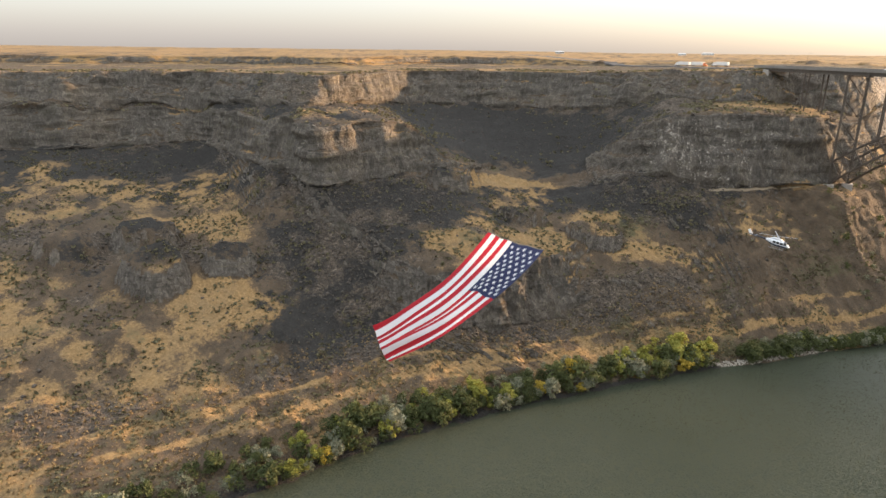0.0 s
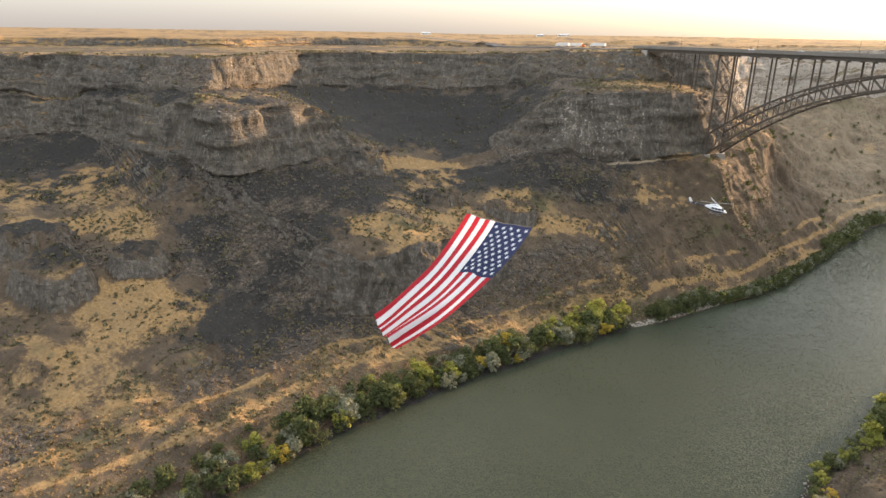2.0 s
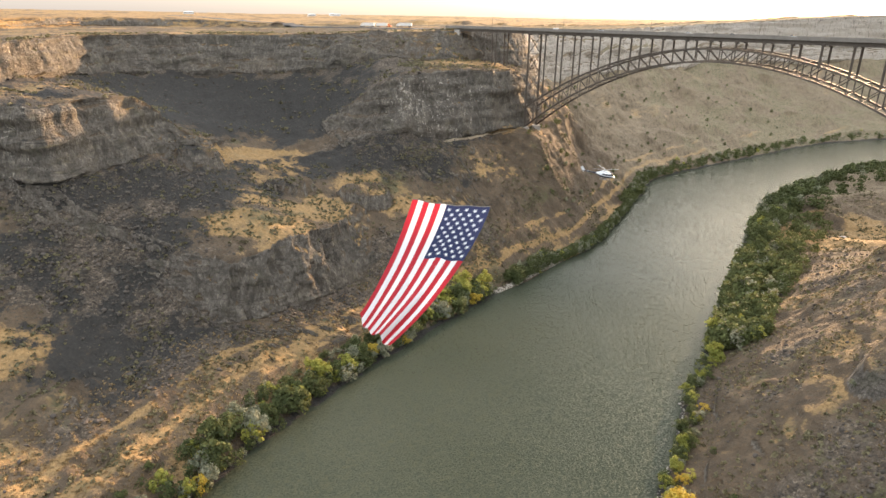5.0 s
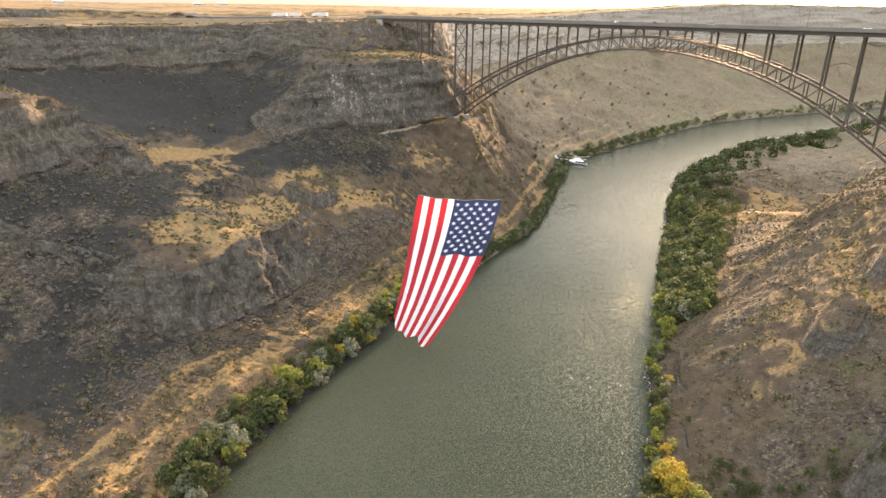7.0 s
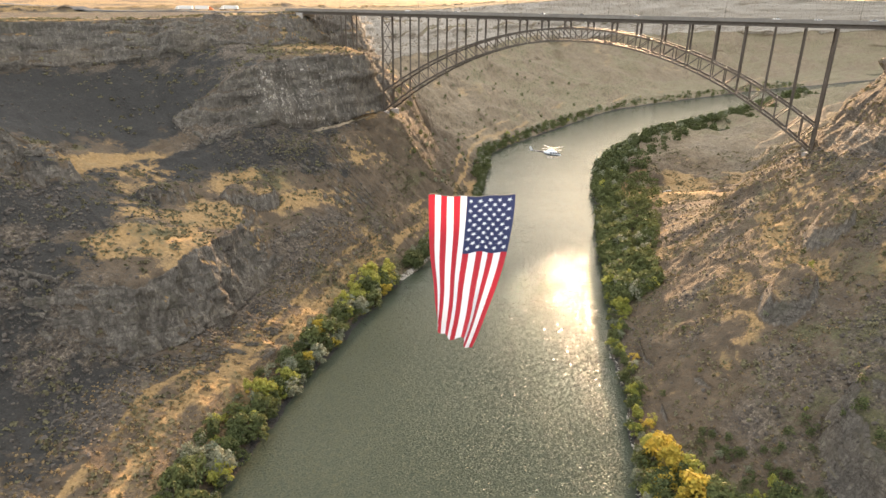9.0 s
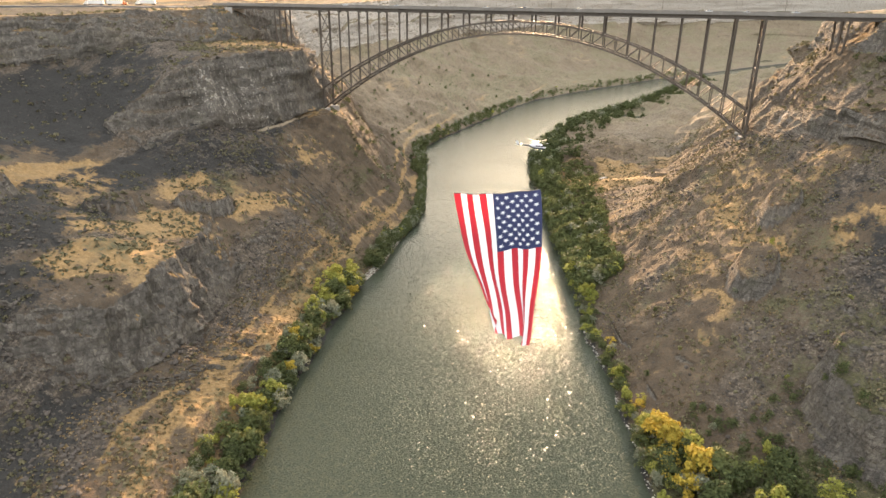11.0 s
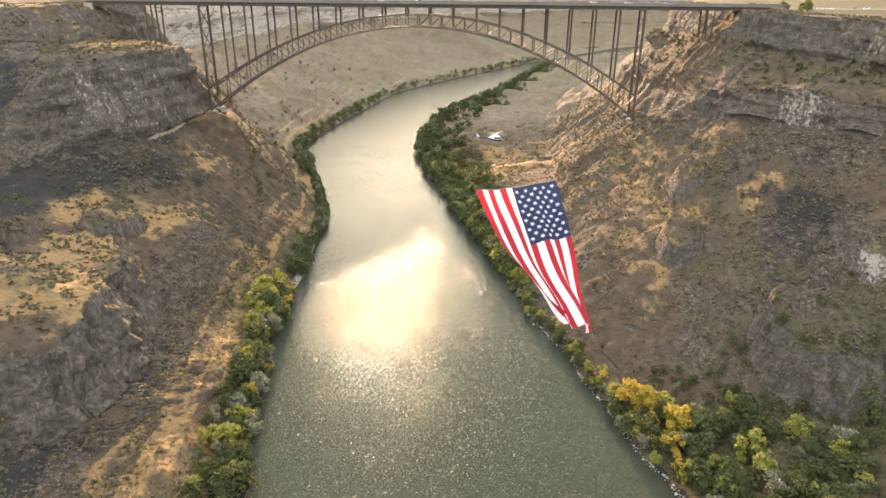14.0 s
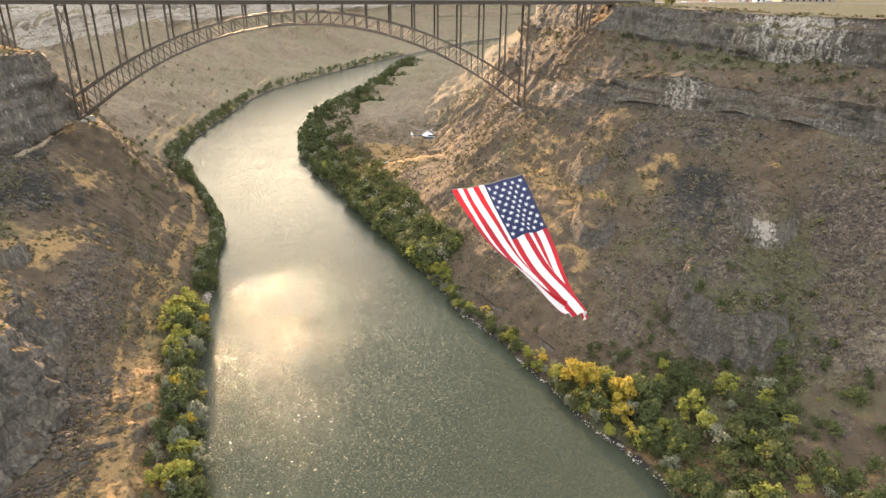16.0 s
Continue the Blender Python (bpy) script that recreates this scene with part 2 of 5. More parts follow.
def water_material():
    m, n, l, b = material("river_water")
    p = coords(n, l)
    big = noise_node(n, l, 0.012, 3, 0.5, p)
    l.new(ramp(n, l, big, [(0.3, (0.040, 0.046, 0.030)), (0.7, (0.050, 0.056, 0.038))]), b.inputs["Base Color"])
    b.inputs["Roughness"].default_value = 0.05
    b.inputs["IOR"].default_value = 1.33
    b.inputs["Specular IOR Level"].default_value = 0.115
    calm = ramp(n, l, noise_node(n, l, 0.016, 4, 0.6, coords(n, l, (1.4, 0.8, 1))), [(0.35, 0.75), (0.65, 1.0)])
    # sheltered, smoother water up the reach; wind ripples below it
    reach = n.new("ShaderNodeVectorMath")
    reach.operation = "DOT_PRODUCT"
    l.new(p, reach.inputs[0])
    reach.inputs[1].default_value = (0.636, 0.772, 0)
    near = n.new("ShaderNodeMapRange")
    near.interpolation_type = "SMOOTHSTEP"
    for k, v in zip(("From Min", "From Max", "To Min", "To Max"), (390, 230, 0.5, 1.0)):
        near.inputs[k].default_value = v
    l.new(reach.outputs["Value"], near.inputs["Value"])
    calm = maths(n, l, "MULTIPLY", calm, near.outputs[0])
    slope = None
    for scale, k in ((1.5, 1.0), (0.3, 0.12)):
        t = n.new("ShaderNodeTexNoise")
        t.inputs["Scale"].default_value, t.inputs["Detail"].default_value, t.inputs["Roughness"].default_value = scale, 2.5, 0.6
        l.new(p, t.inputs["Vector"])
        off = n.new("ShaderNodeVectorMath")
        off.operation = "SUBTRACT"
        l.new(t.outputs["Color"], off.inputs[0])
        off.inputs[1].default_value = (0.5, 0.5, 0.5)
        sc = n.new("ShaderNodeVectorMath")
        sc.operation = "SCALE"
        sc.inputs["Scale"].default_value = k
        l.new(off.outputs[0], sc.inputs[0])
        if slope is None:
            slope = sc.outputs[0]
        else:
            add = n.new("ShaderNodeVectorMath")
            l.new(slope, add.inputs[0])
            l.new(sc.outputs[0], add.inputs[1])
            slope = add.outputs[0]
    flat = n.new("ShaderNodeVectorMath")
    flat.operation = "MULTIPLY"
    l.new(slope, flat.inputs[0])
    flat.inputs[1].default_value = (1.9, 1.9, 0)
    damp = n.new("ShaderNodeVectorMath")
    damp.operation = "SCALE"
    l.new(flat.outputs[0], damp.inputs[0])
    l.new(calm, damp.inputs["Scale"])
    up = n.new("ShaderNodeVectorMath")
    l.new(damp.outputs[0], up.inputs[0])
    up.inputs[1].default_value = (0, 0, 1)
    unit = n.new("ShaderNodeVectorMath")
    unit.operation = "NORMALIZE"
    l.new(up.outputs[0], unit.inputs[0])
    l.new(unit.outputs[0], b.inputs["Normal"])
    return m


def leaf_material(name, lo, hi):
    m, n, l, b = material(name)
    g = n.new("ShaderNodeNewGeometry")
    o = n.new("ShaderNodeObjectInfo")
    k = maths(n, l, "ADD", maths(n, l, "MULTIPLY", g.outputs["Random Per Island"], 0.6), maths(n, l, "MULTIPLY", o.outputs["Random"], 0.4))
    c = ramp(n, l, k, [(0.1, lo), (0.9, hi)])
    l.new(c, b.inputs["Base Color"])
    b.inputs["Roughness"].default_value = 0.75
    b.inputs["Specular IOR Level"].default_value = 0.2
    tr = n.new("ShaderNodeBsdfTranslucent")
    l.new(c, tr.inputs["Color"])
    ms = n.new("ShaderNodeMixShader")
    ms.inputs[0].default_value = 0.22
    l.new(b.outputs[0], ms.inputs[1])
    l.new(tr.outputs[0], ms.inputs[2])
    l.new(ms.outputs[0], n["Material Output"].inputs[0])
    return m


M_GROUND = terrain_material()
M_WATER = water_material()
M_STEEL = plain("weathered_brown_steel", (0.095, 0.076, 0.058), 0.65, 0.2, 0.0, 0.4, 0.3)
M_DECK = plain("bridge_concrete", (0.19, 0.17, 0.145), 0.9, 0.0, 0.2, 0.6, 0.25)
M_ASPHALT = plain("asphalt", (0.06, 0.058, 0.056), 0.9, 0.0, 0.2, 1.5, 0.3)
M_CONC = plain("grey_concrete", (0.36, 0.33, 0.29), 0.9, 0.0, 0.3, 0.5, 0.3)
M_BOULDER = plain("basalt_boulder", (0.074, 0.061, 0.049), 0.95, 0.0, 0.6, 1.2, 0.5)
M_PALE = plain("pale_bank_stone", (0.42, 0.38, 0.32), 0.95, 0.0, 0.5, 1.0, 0.35)
M_BARK = plain("grey_bark", (0.13, 0.10, 0.075), 0.95, 0.0, 0.5, 4.0, 0.4)
M_SAGE = leaf_material("sagebrush_leaves", (0.085, 0.078, 0.043), (0.20, 0.175, 0.098))
M_GREEN = leaf_material("green_willow_leaves", (0.046, 0.058, 0.021), (0.135, 0.148, 0.052))
M_OLIVE = leaf_material("silver_olive_leaves", (0.13, 0.14, 0.088), (0.29, 0.285, 0.19))
M_YELLOW = leaf_material("yellowing_leaves", (0.28, 0.22, 0.03), (0.52, 0.38, 0.06))
M_LIME = leaf_material("yellow_green_leaves", (0.16, 0.175, 0.032), (0.36, 0.34, 0.075))
M_DRY = leaf_material("dry_grass_blades", (0.125, 0.090, 0.046), (0.27, 0.195, 0.098))


# ---- mesh helpers ----
def mesh_object(name, verts, faces, mat, parent=None, smooth=False):
    me = bpy.data.meshes.new(name)
    me.from_pydata([tuple(v) for v in verts], [], faces)
    me.materials.append(mat)
    if smooth:
        me.polygons.foreach_set("use_smooth", [True] * len(me.polygons))
    ob = new(name, me)
    if parent is not None:
        ob.parent = parent
    return ob


def part(name, bm, mat, parent=None, label="", smooth=False):
    me = bpy.data.meshes.new(name)
    bm.to_mesh(me)
    bm.free()
    me.materials.append(mat)
    if smooth:
        me.polygons.foreach_set("use_smooth", [True] * len(me.polygons))
    ob = new(name, me)
    if parent is not None:
        ob.parent = parent
    return tagged(ob, label=label)


def empty(name, m=None):
    ob = new(name)
    if m is not None:
        ob.matrix_basis = m
    return ob


def beam(bm, p, q, w, h):
    """A bar from p to q, w wide across and h high."""
    p, q = Vector(p), Vector(q)
    d = (q - p).normalized()
    up = Vector((0, 0, 1)) if abs(d.z) < 0.98 else Vector((1, 0, 0))
    s = d.cross(up).normalized()
    u = s.cross(d)
    vs = [bm.verts.new(e + s * (a * w / 2) + u * (c * h / 2)) for e in (p, q) for a, c in ((-1, -1), (1, -1), (1, 1), (-1, 1))]
    for f in ((0, 1, 2, 3), (7, 6, 5, 4), (0, 4, 5, 1), (1, 5, 6, 2), (2, 6, 7, 3), (3, 7, 4, 0)):
        bm.faces.new([vs[i] for i in f])


def box(bm, lo, hi, bev=0.0):
    (x0, y0, z0), (x1, y1, z1) = lo, hi
    r = bmesh.ops.create_cube(bm, size=1.0, matrix=Matrix.Translation(((x0 + x1) / 2, (y0 + y1) / 2, (z0 + z1) / 2)) @ Matrix.Diagonal((x1 - x0, y1 - y0, z1 - z0, 1)))
    if bev:
        es = {e for v in r["verts"] for e in v.link_edges}
        bmesh.ops.bevel(bm, geom=list(es), offset=bev, segments=2, affect="EDGES", profile=0.6)


def tube(bm, pts, radii, sides=8):
    rings = []
    for i, p in enumerate(pts):
        a, c = Vector(pts[max(i - 1, 0)]), Vector(pts[min(i + 1, len(pts) - 1)])
        d = (c - a).normalized()
        up = Vector((0, 0, 1)) if abs(d.z) < 0.9 else Vector((1, 0, 0))
        s = d.cross(up).normalized()
        u = s.cross(d)
        rings.append([bm.verts.new(Vector(p) + (s * math.cos(t) + u * math.sin(t)) * radii[i]) for t in [2 * math.pi * k / sides for k in range(sides)]])
    for r0, r1 in zip(rings, rings[1:]):
        for k in range(sides):
            bm.faces.new((r0[k], r0[(k + 1) % sides], r1[(k + 1) % sides], r1[k]))
    bm.faces.new(rings[0][::-1])
    bm.faces.new(rings[-1])


# ---- noise for relief ----
def lattice(ix, iy, iz, seed):
    h = (ix * 374761393 + iy * 668265263 + iz * 2147483647 + seed * 974634777) & 0xFFFFFFFF
    h = ((h ^ (h >> 13)) * 1274126177) & 0xFFFFFFFF
    h = ((h ^ (h >> 16)) * 2246822519) & 0xFFFFFFFF
    return ((h ^ (h >> 15)) & 0xFFFF) / 32767.5 - 1.0


def vnoise(p, seed=0):
    i = np.floor(p).astype(np.int64)
    f = p - i
    f = f * f * f * (f * (f * 6 - 15) + 10)
    out = 0
    for dx in (0, 1):
        wx = f[..., 0] if dx else 1 - f[..., 0]
        for dy in (0, 1):
            wy = f[..., 1] if dy else 1 - f[..., 1]
            for dz in (0, 1):
                wz = f[..., 2] if dz else 1 - f[..., 2]
                out = out + wx * wy * wz * lattice(i[..., 0] + dx, i[..., 1] + dy, i[..., 2] + dz, seed)
    return out


def fbm(p, seed=0, octaves=4, gain=0.5):
    out, a, q, tot = 0, 1.0, p.copy(), 0
    for o in range(octaves):
        out = out + a * vnoise(q, seed + o * 17)
        tot += a
        q, a = q * 2.03 + 3.7, a * gain
    return out / tot


def ridged(p, seed=0, octaves=4, gain=0.5):
    out, a, q, tot = 0, 1.0, p.copy(), 0
    for o in range(octaves):
        out = out + a * (1 - 2 * np.abs(vnoise(q, seed + o * 13)))
        tot += a
        q, a = q * 2.03 + 5.1, a * gain
    return out / tot


def smooth(a, b, v):
    t = np.clip((v - a) / (b - a), 0, 1)
    return t * t * (3 - 2 * t)


# ---- the canyon: two lofted sheets, from the river bed over the walls to the horizon ----
def spline(pts, s):
    """A smooth curve through the stations, at the station numbers s."""
    pts = np.array(pts, float)
    pts = np.vstack([2 * pts[0] - pts[1], pts, 2 * pts[-1] - pts[-2]])
    i = np.clip(np.floor(s).astype(int), 0, len(pts) - 4)
    t = (s - i)[:, None]
    p0, p1, p2, p3 = pts[i], pts[i + 1], pts[i + 2], pts[i + 3]
    m1, m2 = 0.42 * (p2 - p0), 0.42 * (p3 - p1)
    return (2 * t**3 - 3 * t**2 + 1) * p1 + (t**3 - 2 * t**2 + t) * m1 + (-2 * t**3 + 3 * t**2) * p2 + (t**3 - t**2) * m2


NORTH = {
    "shore": [(-520, -420, 0), (-330, -120, 0), (-240, 20, 0), (-178, 112, 0), (-147, 168, 0), (-131, 202, 0), (-110, 232, 0), (-92, 256, 0), (-70, 281, 0), (-47, 308, 0), (-23, 337, 0), (0, 357, 0),
              (22, 380, 0), (50, 408, 0), (80, 440, 0), (115, 497, 0), (160, 570, 0), (205, 640, 0), (345, 735, 0), (545, 850, 0), (850, 925, 0), (1106, 967, 0), (1700, 1000, 0), (2300, 620, 0)],
    "bank": [(-545, -400, 5), (-350, -103, 5), (-258, 36, 5), (-198, 128, 6), (-166, 182, 6), (-149, 215, 7), (-128, 246, 7), (-108, 270, 7), (-84, 293, 7), (-62, 320, 6), (-35, 346, 5), (-8, 367, 4),
             (14, 389, 4), (42, 417, 4), (72, 448, 4), (106, 503, 4), (151, 577, 4), (196, 650, 4), (338, 748, 4), (535, 870, 4), (845, 950, 5), (1105, 990, 5), (1700, 1030, 5), (2330, 650, 5)],
    "toe": [(-580, -370, 15), (-385, -70, 16), (-290, 70, 16), (-245, 165, 17), (-213, 207, 19), (-196, 230, 21), (-176, 258, 21), (-146, 268, 22), (-124, 286, 21), (-100, 321, 20), (-62, 366, 37), (-24, 397, 30),
            (-8, 413, 38), (18, 446, 42), (52, 472, 42), (85, 525, 40), (120, 600, 36), (170, 675, 30), (315, 790, 25), (510, 930, 20), (830, 1040, 15), (1105, 1080, 15), (1700, 1110, 15), (2390, 720, 15)],
    "mid": [(-650, -310, 45), (-450, -10, 42), (-360, 130, 40), (-300, 222, 48), (-262, 245, 50), (-243, 262, 48), (-218, 290, 62), (-155, 278, 49), (-133, 295, 55), (-109, 332, 52), (-95, 385, 56), (-46, 424, 62),
            (-24, 440, 66), (4, 474, 70), (40, 496, 72), (70, 555, 72), (90, 635, 70), (140, 715, 66), (290, 840, 60), (480, 1000, 60), (810, 1120, 50), (1105, 1170, 50), (1700, 1200, 50), (2450, 790, 50)],
    "base": [(-780, -250, 85), (-680, 40, 84), (-605, 205, 82), (-505, 300, 82), (-428, 368, 85), (-300, 312, 86), (-243, 304, 82), (-212, 345, 82), (-186, 368, 76), (-160, 405, 68), (-122, 428, 67), (-76, 438, 77),
             (-31, 455, 76), (0, 481, 77), (33, 508, 79), (55, 580, 92), (70, 655, 95), (115, 750, 95), (270, 880, 95), (465, 1040, 95), (800, 1170, 95), (1105, 1220, 95), (1700, 1250, 95), (2490, 840, 95)],
    "lip": [(-788, -243, 112), (-690, 47, 112), (-618, 216, 112), (-516, 311, 112), (-438, 382, 112), (-312, 330, 116), (-253, 310, 119), (-222, 360, 112), (-196, 380, 90), (-178, 440, 80), (-135, 465, 82), (-80, 455, 116),
            (-42, 474, 123), (-6, 490, 123), (22, 522, 120), (48, 590, 112), (64, 662, 118), (108, 757, 118), (264, 888, 118), (460, 1050, 118), (798, 1180, 118), (1105, 1230, 118), (1700, 1258, 118), (2500, 850, 118)],
    "ledge": [(-790, -241, 114), (-692, 49, 114), (-620, 218, 114), (-518, 313, 114), (-440, 385, 114), (-335, 360, 121), (-300, 362, 123), (-302, 430, 119), (-296, 500, 114), (-222, 560, 111), (-150, 553, 114), (-87, 533, 126),
              (-46, 528, 127), (-16, 545, 128), (4, 562, 126), (44, 596, 114), (61, 665, 120), (105, 760, 120), (261, 892, 120), (458, 1054, 120), (797, 1184, 120), (1105, 1234, 120), (1700, 1261, 120), (2503, 853, 120)],
    "rim": [(-800, -232, 141), (-705, 60, 141), (-640, 235, 140), (-532, 328, 140), (-450, 400, 141), (-350, 385, 142), (-307, 383, 142), (-310, 440, 143), (-306, 514, 143), (-225, 578, 143), (-150, 572, 144), (-89, 555, 147),
            (-46, 552, 148.5), (-18, 566, 150), (0, 582, 150), (35, 612, 149), (52, 676, 147), (95, 770, 147), (252, 905, 149), (450, 1065, 156), (795, 1195, 172), (1105, 1245, 172), (1700, 1270, 172), (2515, 865, 172)],
}
SOUTH = {
    "shore": [(-330, -420, 0), (-170, -160, 0), (-90, -20, 0), (-45, 62, 0), (-23, 100, 0), (-4, 133, 0), (13, 157, 0), (33, 190, 0), (56, 230, 0), (78, 262, 0), (100, 293, 0), (130, 340, 0), (165, 390, 0), (230, 488, 0),
              (310, 574, 0), (440, 660, 0), (640, 735, 0), (977, 890, 0), (1154, 940, 0), (1500, 880, 0)],
    "bank": [(-312, -430, 4), (-154, -170, 4), (-76, -30, 4), (-28, 52, 5), (-6, 90, 5), (10, 123, 5), (25, 148, 5), (44, 182, 5), (67, 222, 5), (90, 254, 5), (114, 284, 5), (146, 331, 5), (183, 380, 6), (248, 476, 6),
             (328, 560, 6), (455, 642, 6), (650, 715, 5), (985, 870, 5), (1165, 910, 5), (1490, 850, 5)],
    "toe": [(-280, -450, 18), (-120, -195, 18), (-40, -52, 18), (10, 32, 14), (32, 68, 13), (46, 88, 15), (42, 124, 14), (58, 152, 24), (82, 190, 32), (118, 234, 34), (152, 278, 30), (192, 316, 28), (245, 350, 20), (318, 405, 16),
            (420, 480, 16), (540, 540, 15), (700, 620, 14), (1010, 770, 14), (1190, 800, 14), (1470, 760, 14)],
    "mid": [(-235, -480, 48), (-75, -225, 48), (5, -85, 48), (60, 10, 44), (84, 58, 42), (95, 80, 45), (94, 110, 46), (98, 135, 50), (115, 178, 52), (150, 222, 56), (195, 270, 62), (228, 302, 62), (290, 335, 48), (360, 380, 55),
            (470, 440, 58), (600, 480, 55), (770, 540, 50), (1050, 670, 50), (1230, 700, 50), (1460, 670, 50)],
    "base": [(-190, -510, 85), (-30, -260, 85), (60, -118, 86), (118, -12, 90), (145, 48, 93), (160, 84, 95), (171, 122, 97), (169, 147, 97), (180, 177, 96), (192, 207, 91), (226, 264, 82), (255, 292, 84), (328, 312, 85), (396, 358, 92),
             (510, 400, 95), (640, 440, 95), (810, 480, 95), (1080, 600, 95), (1260, 620, 95), (1450, 600, 95)],
    "lip": [(-180, -517, 112), (-20, -267, 112), (70, -125, 112), (127, -15, 110), (152, 46, 109), (167, 82, 108), (178, 121, 110), (177, 150, 113), (188, 178, 110), (202, 206, 106), (240, 255, 96), (268, 285, 100), (338, 306, 108),
            (404, 352, 115), (516, 395, 118), (646, 434, 118), (816, 472, 118), (1086, 588, 118), (1265, 608, 118), (1450, 588, 118)],
    "ledge": [(-165, -525, 120), (-5, -277, 120), (85, -135, 120), (146, -25, 122), (171, 36, 124), (189, 76, 125), (200, 113, 125), (214, 143, 126), (228, 178, 128), (240, 205, 130), (260, 240, 134), (290, 270, 130), (352, 298, 125),
              (412, 346, 120), (520, 391, 120), (650, 430, 120), (820, 468, 120), (1089, 582, 120), (1267, 603, 120), (1450, 583, 120)],
    "rim": [(-155, -532, 143), (5, -285, 143), (97, -142, 144), (156, -31, 145), (181, 31, 146), (198, 74, 147), (209, 111, 147), (224, 141, 147.5), (240, 178, 148), (256, 210, 148.5), (274, 227, 149.5), (304, 258, 148), (364, 290, 147),
            (422, 340, 147), (530, 380, 148), (660, 420, 149), (830, 460, 150), (1095, 570, 150), (1272, 590, 150), (1450, 570, 152)],
}


def canyon_side(curves, sign, far_from, far_to, steps, tier):
    """Points of one side as a grid [along][across], with the place of each row and station."""
    n = len(curves["shore"])
    s = np.concatenate([np.linspace(k, k + 1, steps[k], endpoint=False) for k in range(n - 1)] + [[n - 1.0]])
    c = {k: spline(v, s) for k, v in curves.items()}
    ang = np.radians(np.interp(s, [0, n - 1], [far_from, far_to]))
    out = np.stack([np.cos(ang), np.sin(ang), 0 * ang], 1)
    up = np.array([0, 0, 1.0])
    # recesses and buttresses along the walls; ledges that rise and fall
    along = np.cumsum(np.r_[0, np.linalg.norm(np.diff(c["rim"][:, :2], axis=0), axis=1)])
    q = np.stack([along / 34.0, 0 * along + 7.3, 0 * along + sign], 1)
    push = 6.5 * fbm(q, 71, 4, 0.6)
    lift = (2.5 + 5.5 * smooth(6.0, 4.6, s)) * fbm(q * 0.9 + 4.4, 75, 3) if sign > 0 else 4.0 * fbm(q * 0.9 + 4.4, 75, 3)
    if sign < 0:
        push = push * (1 - 0.7 * smooth(7.0, 8.0, s) * smooth(12.5, 11.5, s))
    if sign > 0:
        # clefts beside the free-standing tower, which stands forward of the wall
        push = push * (1 - 0.8 * smooth(4.6, 5.2, s) * smooth(8.6, 8.0, s))
        notch = 13 * np.exp(-(((s - 5.36) / 0.24) ** 2)) - 8 * np.exp(-(((s - 5.9) / 0.26) ** 4)) + 6 * np.exp(-(((s - 6.5) / 0.16) ** 2)) + 4 * np.exp(-(((s - 7.45) / 0.12) ** 2))
        for k in ("base", "lip"):
            c[k] = c[k] + out * notch[:, None]
    for k, f in (("base", 0.7), ("lip", 1.0), ("ledge", 1.0), ("rim", 1.0)):
        c[k] = c[k] + out * (push * f)[:, None]
    for k in ("lip", "ledge"):
        c[k] = c[k] + up * lift[:, None]
    shore_in = c["shore"] - (c["bank"] - c["shore"]) * np.array([0.8, 0.8, 0]) - up * 4
    back = c["rim"] + out * tier[0] + up * 0.5
    t0 = c["rim"] + out * tier[1] + up * 1.5
    t1 = t0 + out * 9 + up * (tier[2] * (0.12 + 0.88 * smooth(11.0, 8.5, s)) if sign > 0 else tier[2] + 0 * s)[:, None]
    near = t1 + out * 500 + up * 1.0
    far = t1 + out * 4200 + up * 3.0
    lines = [shore_in, c["shore"], c["bank"], c["toe"], c["mid"], c["base"], c["lip"], c["ledge"], c["rim"], back, t0, t1, near, far]
    rows = [3, 10, 30, 36, 36, 32, 30, 24, 16, 14, 8, 18, 16]
    P, U = [], []
    for i, r in enumerate(rows):
        for t in np.arange(r) / r:
            a, b = lines[i], lines[i + 1]
            P.append(a * (1 - t) + b * t)
            U.append(i + t)
    P.append(lines[-1])
    U.append(len(rows) - 0.001)
    return np.stack(P, 1), np.array(U), s


def blob(P, x, y, rx, ry, turn=0.0):
    a = radians(turn)
    dx, dy = P[..., 0] - x, P[..., 1] - y
    return np.exp(-(((dx * math.cos(a) + dy * math.sin(a)) / rx) ** 2 + ((-dx * math.sin(a) + dy * math.cos(a)) / ry) ** 2))


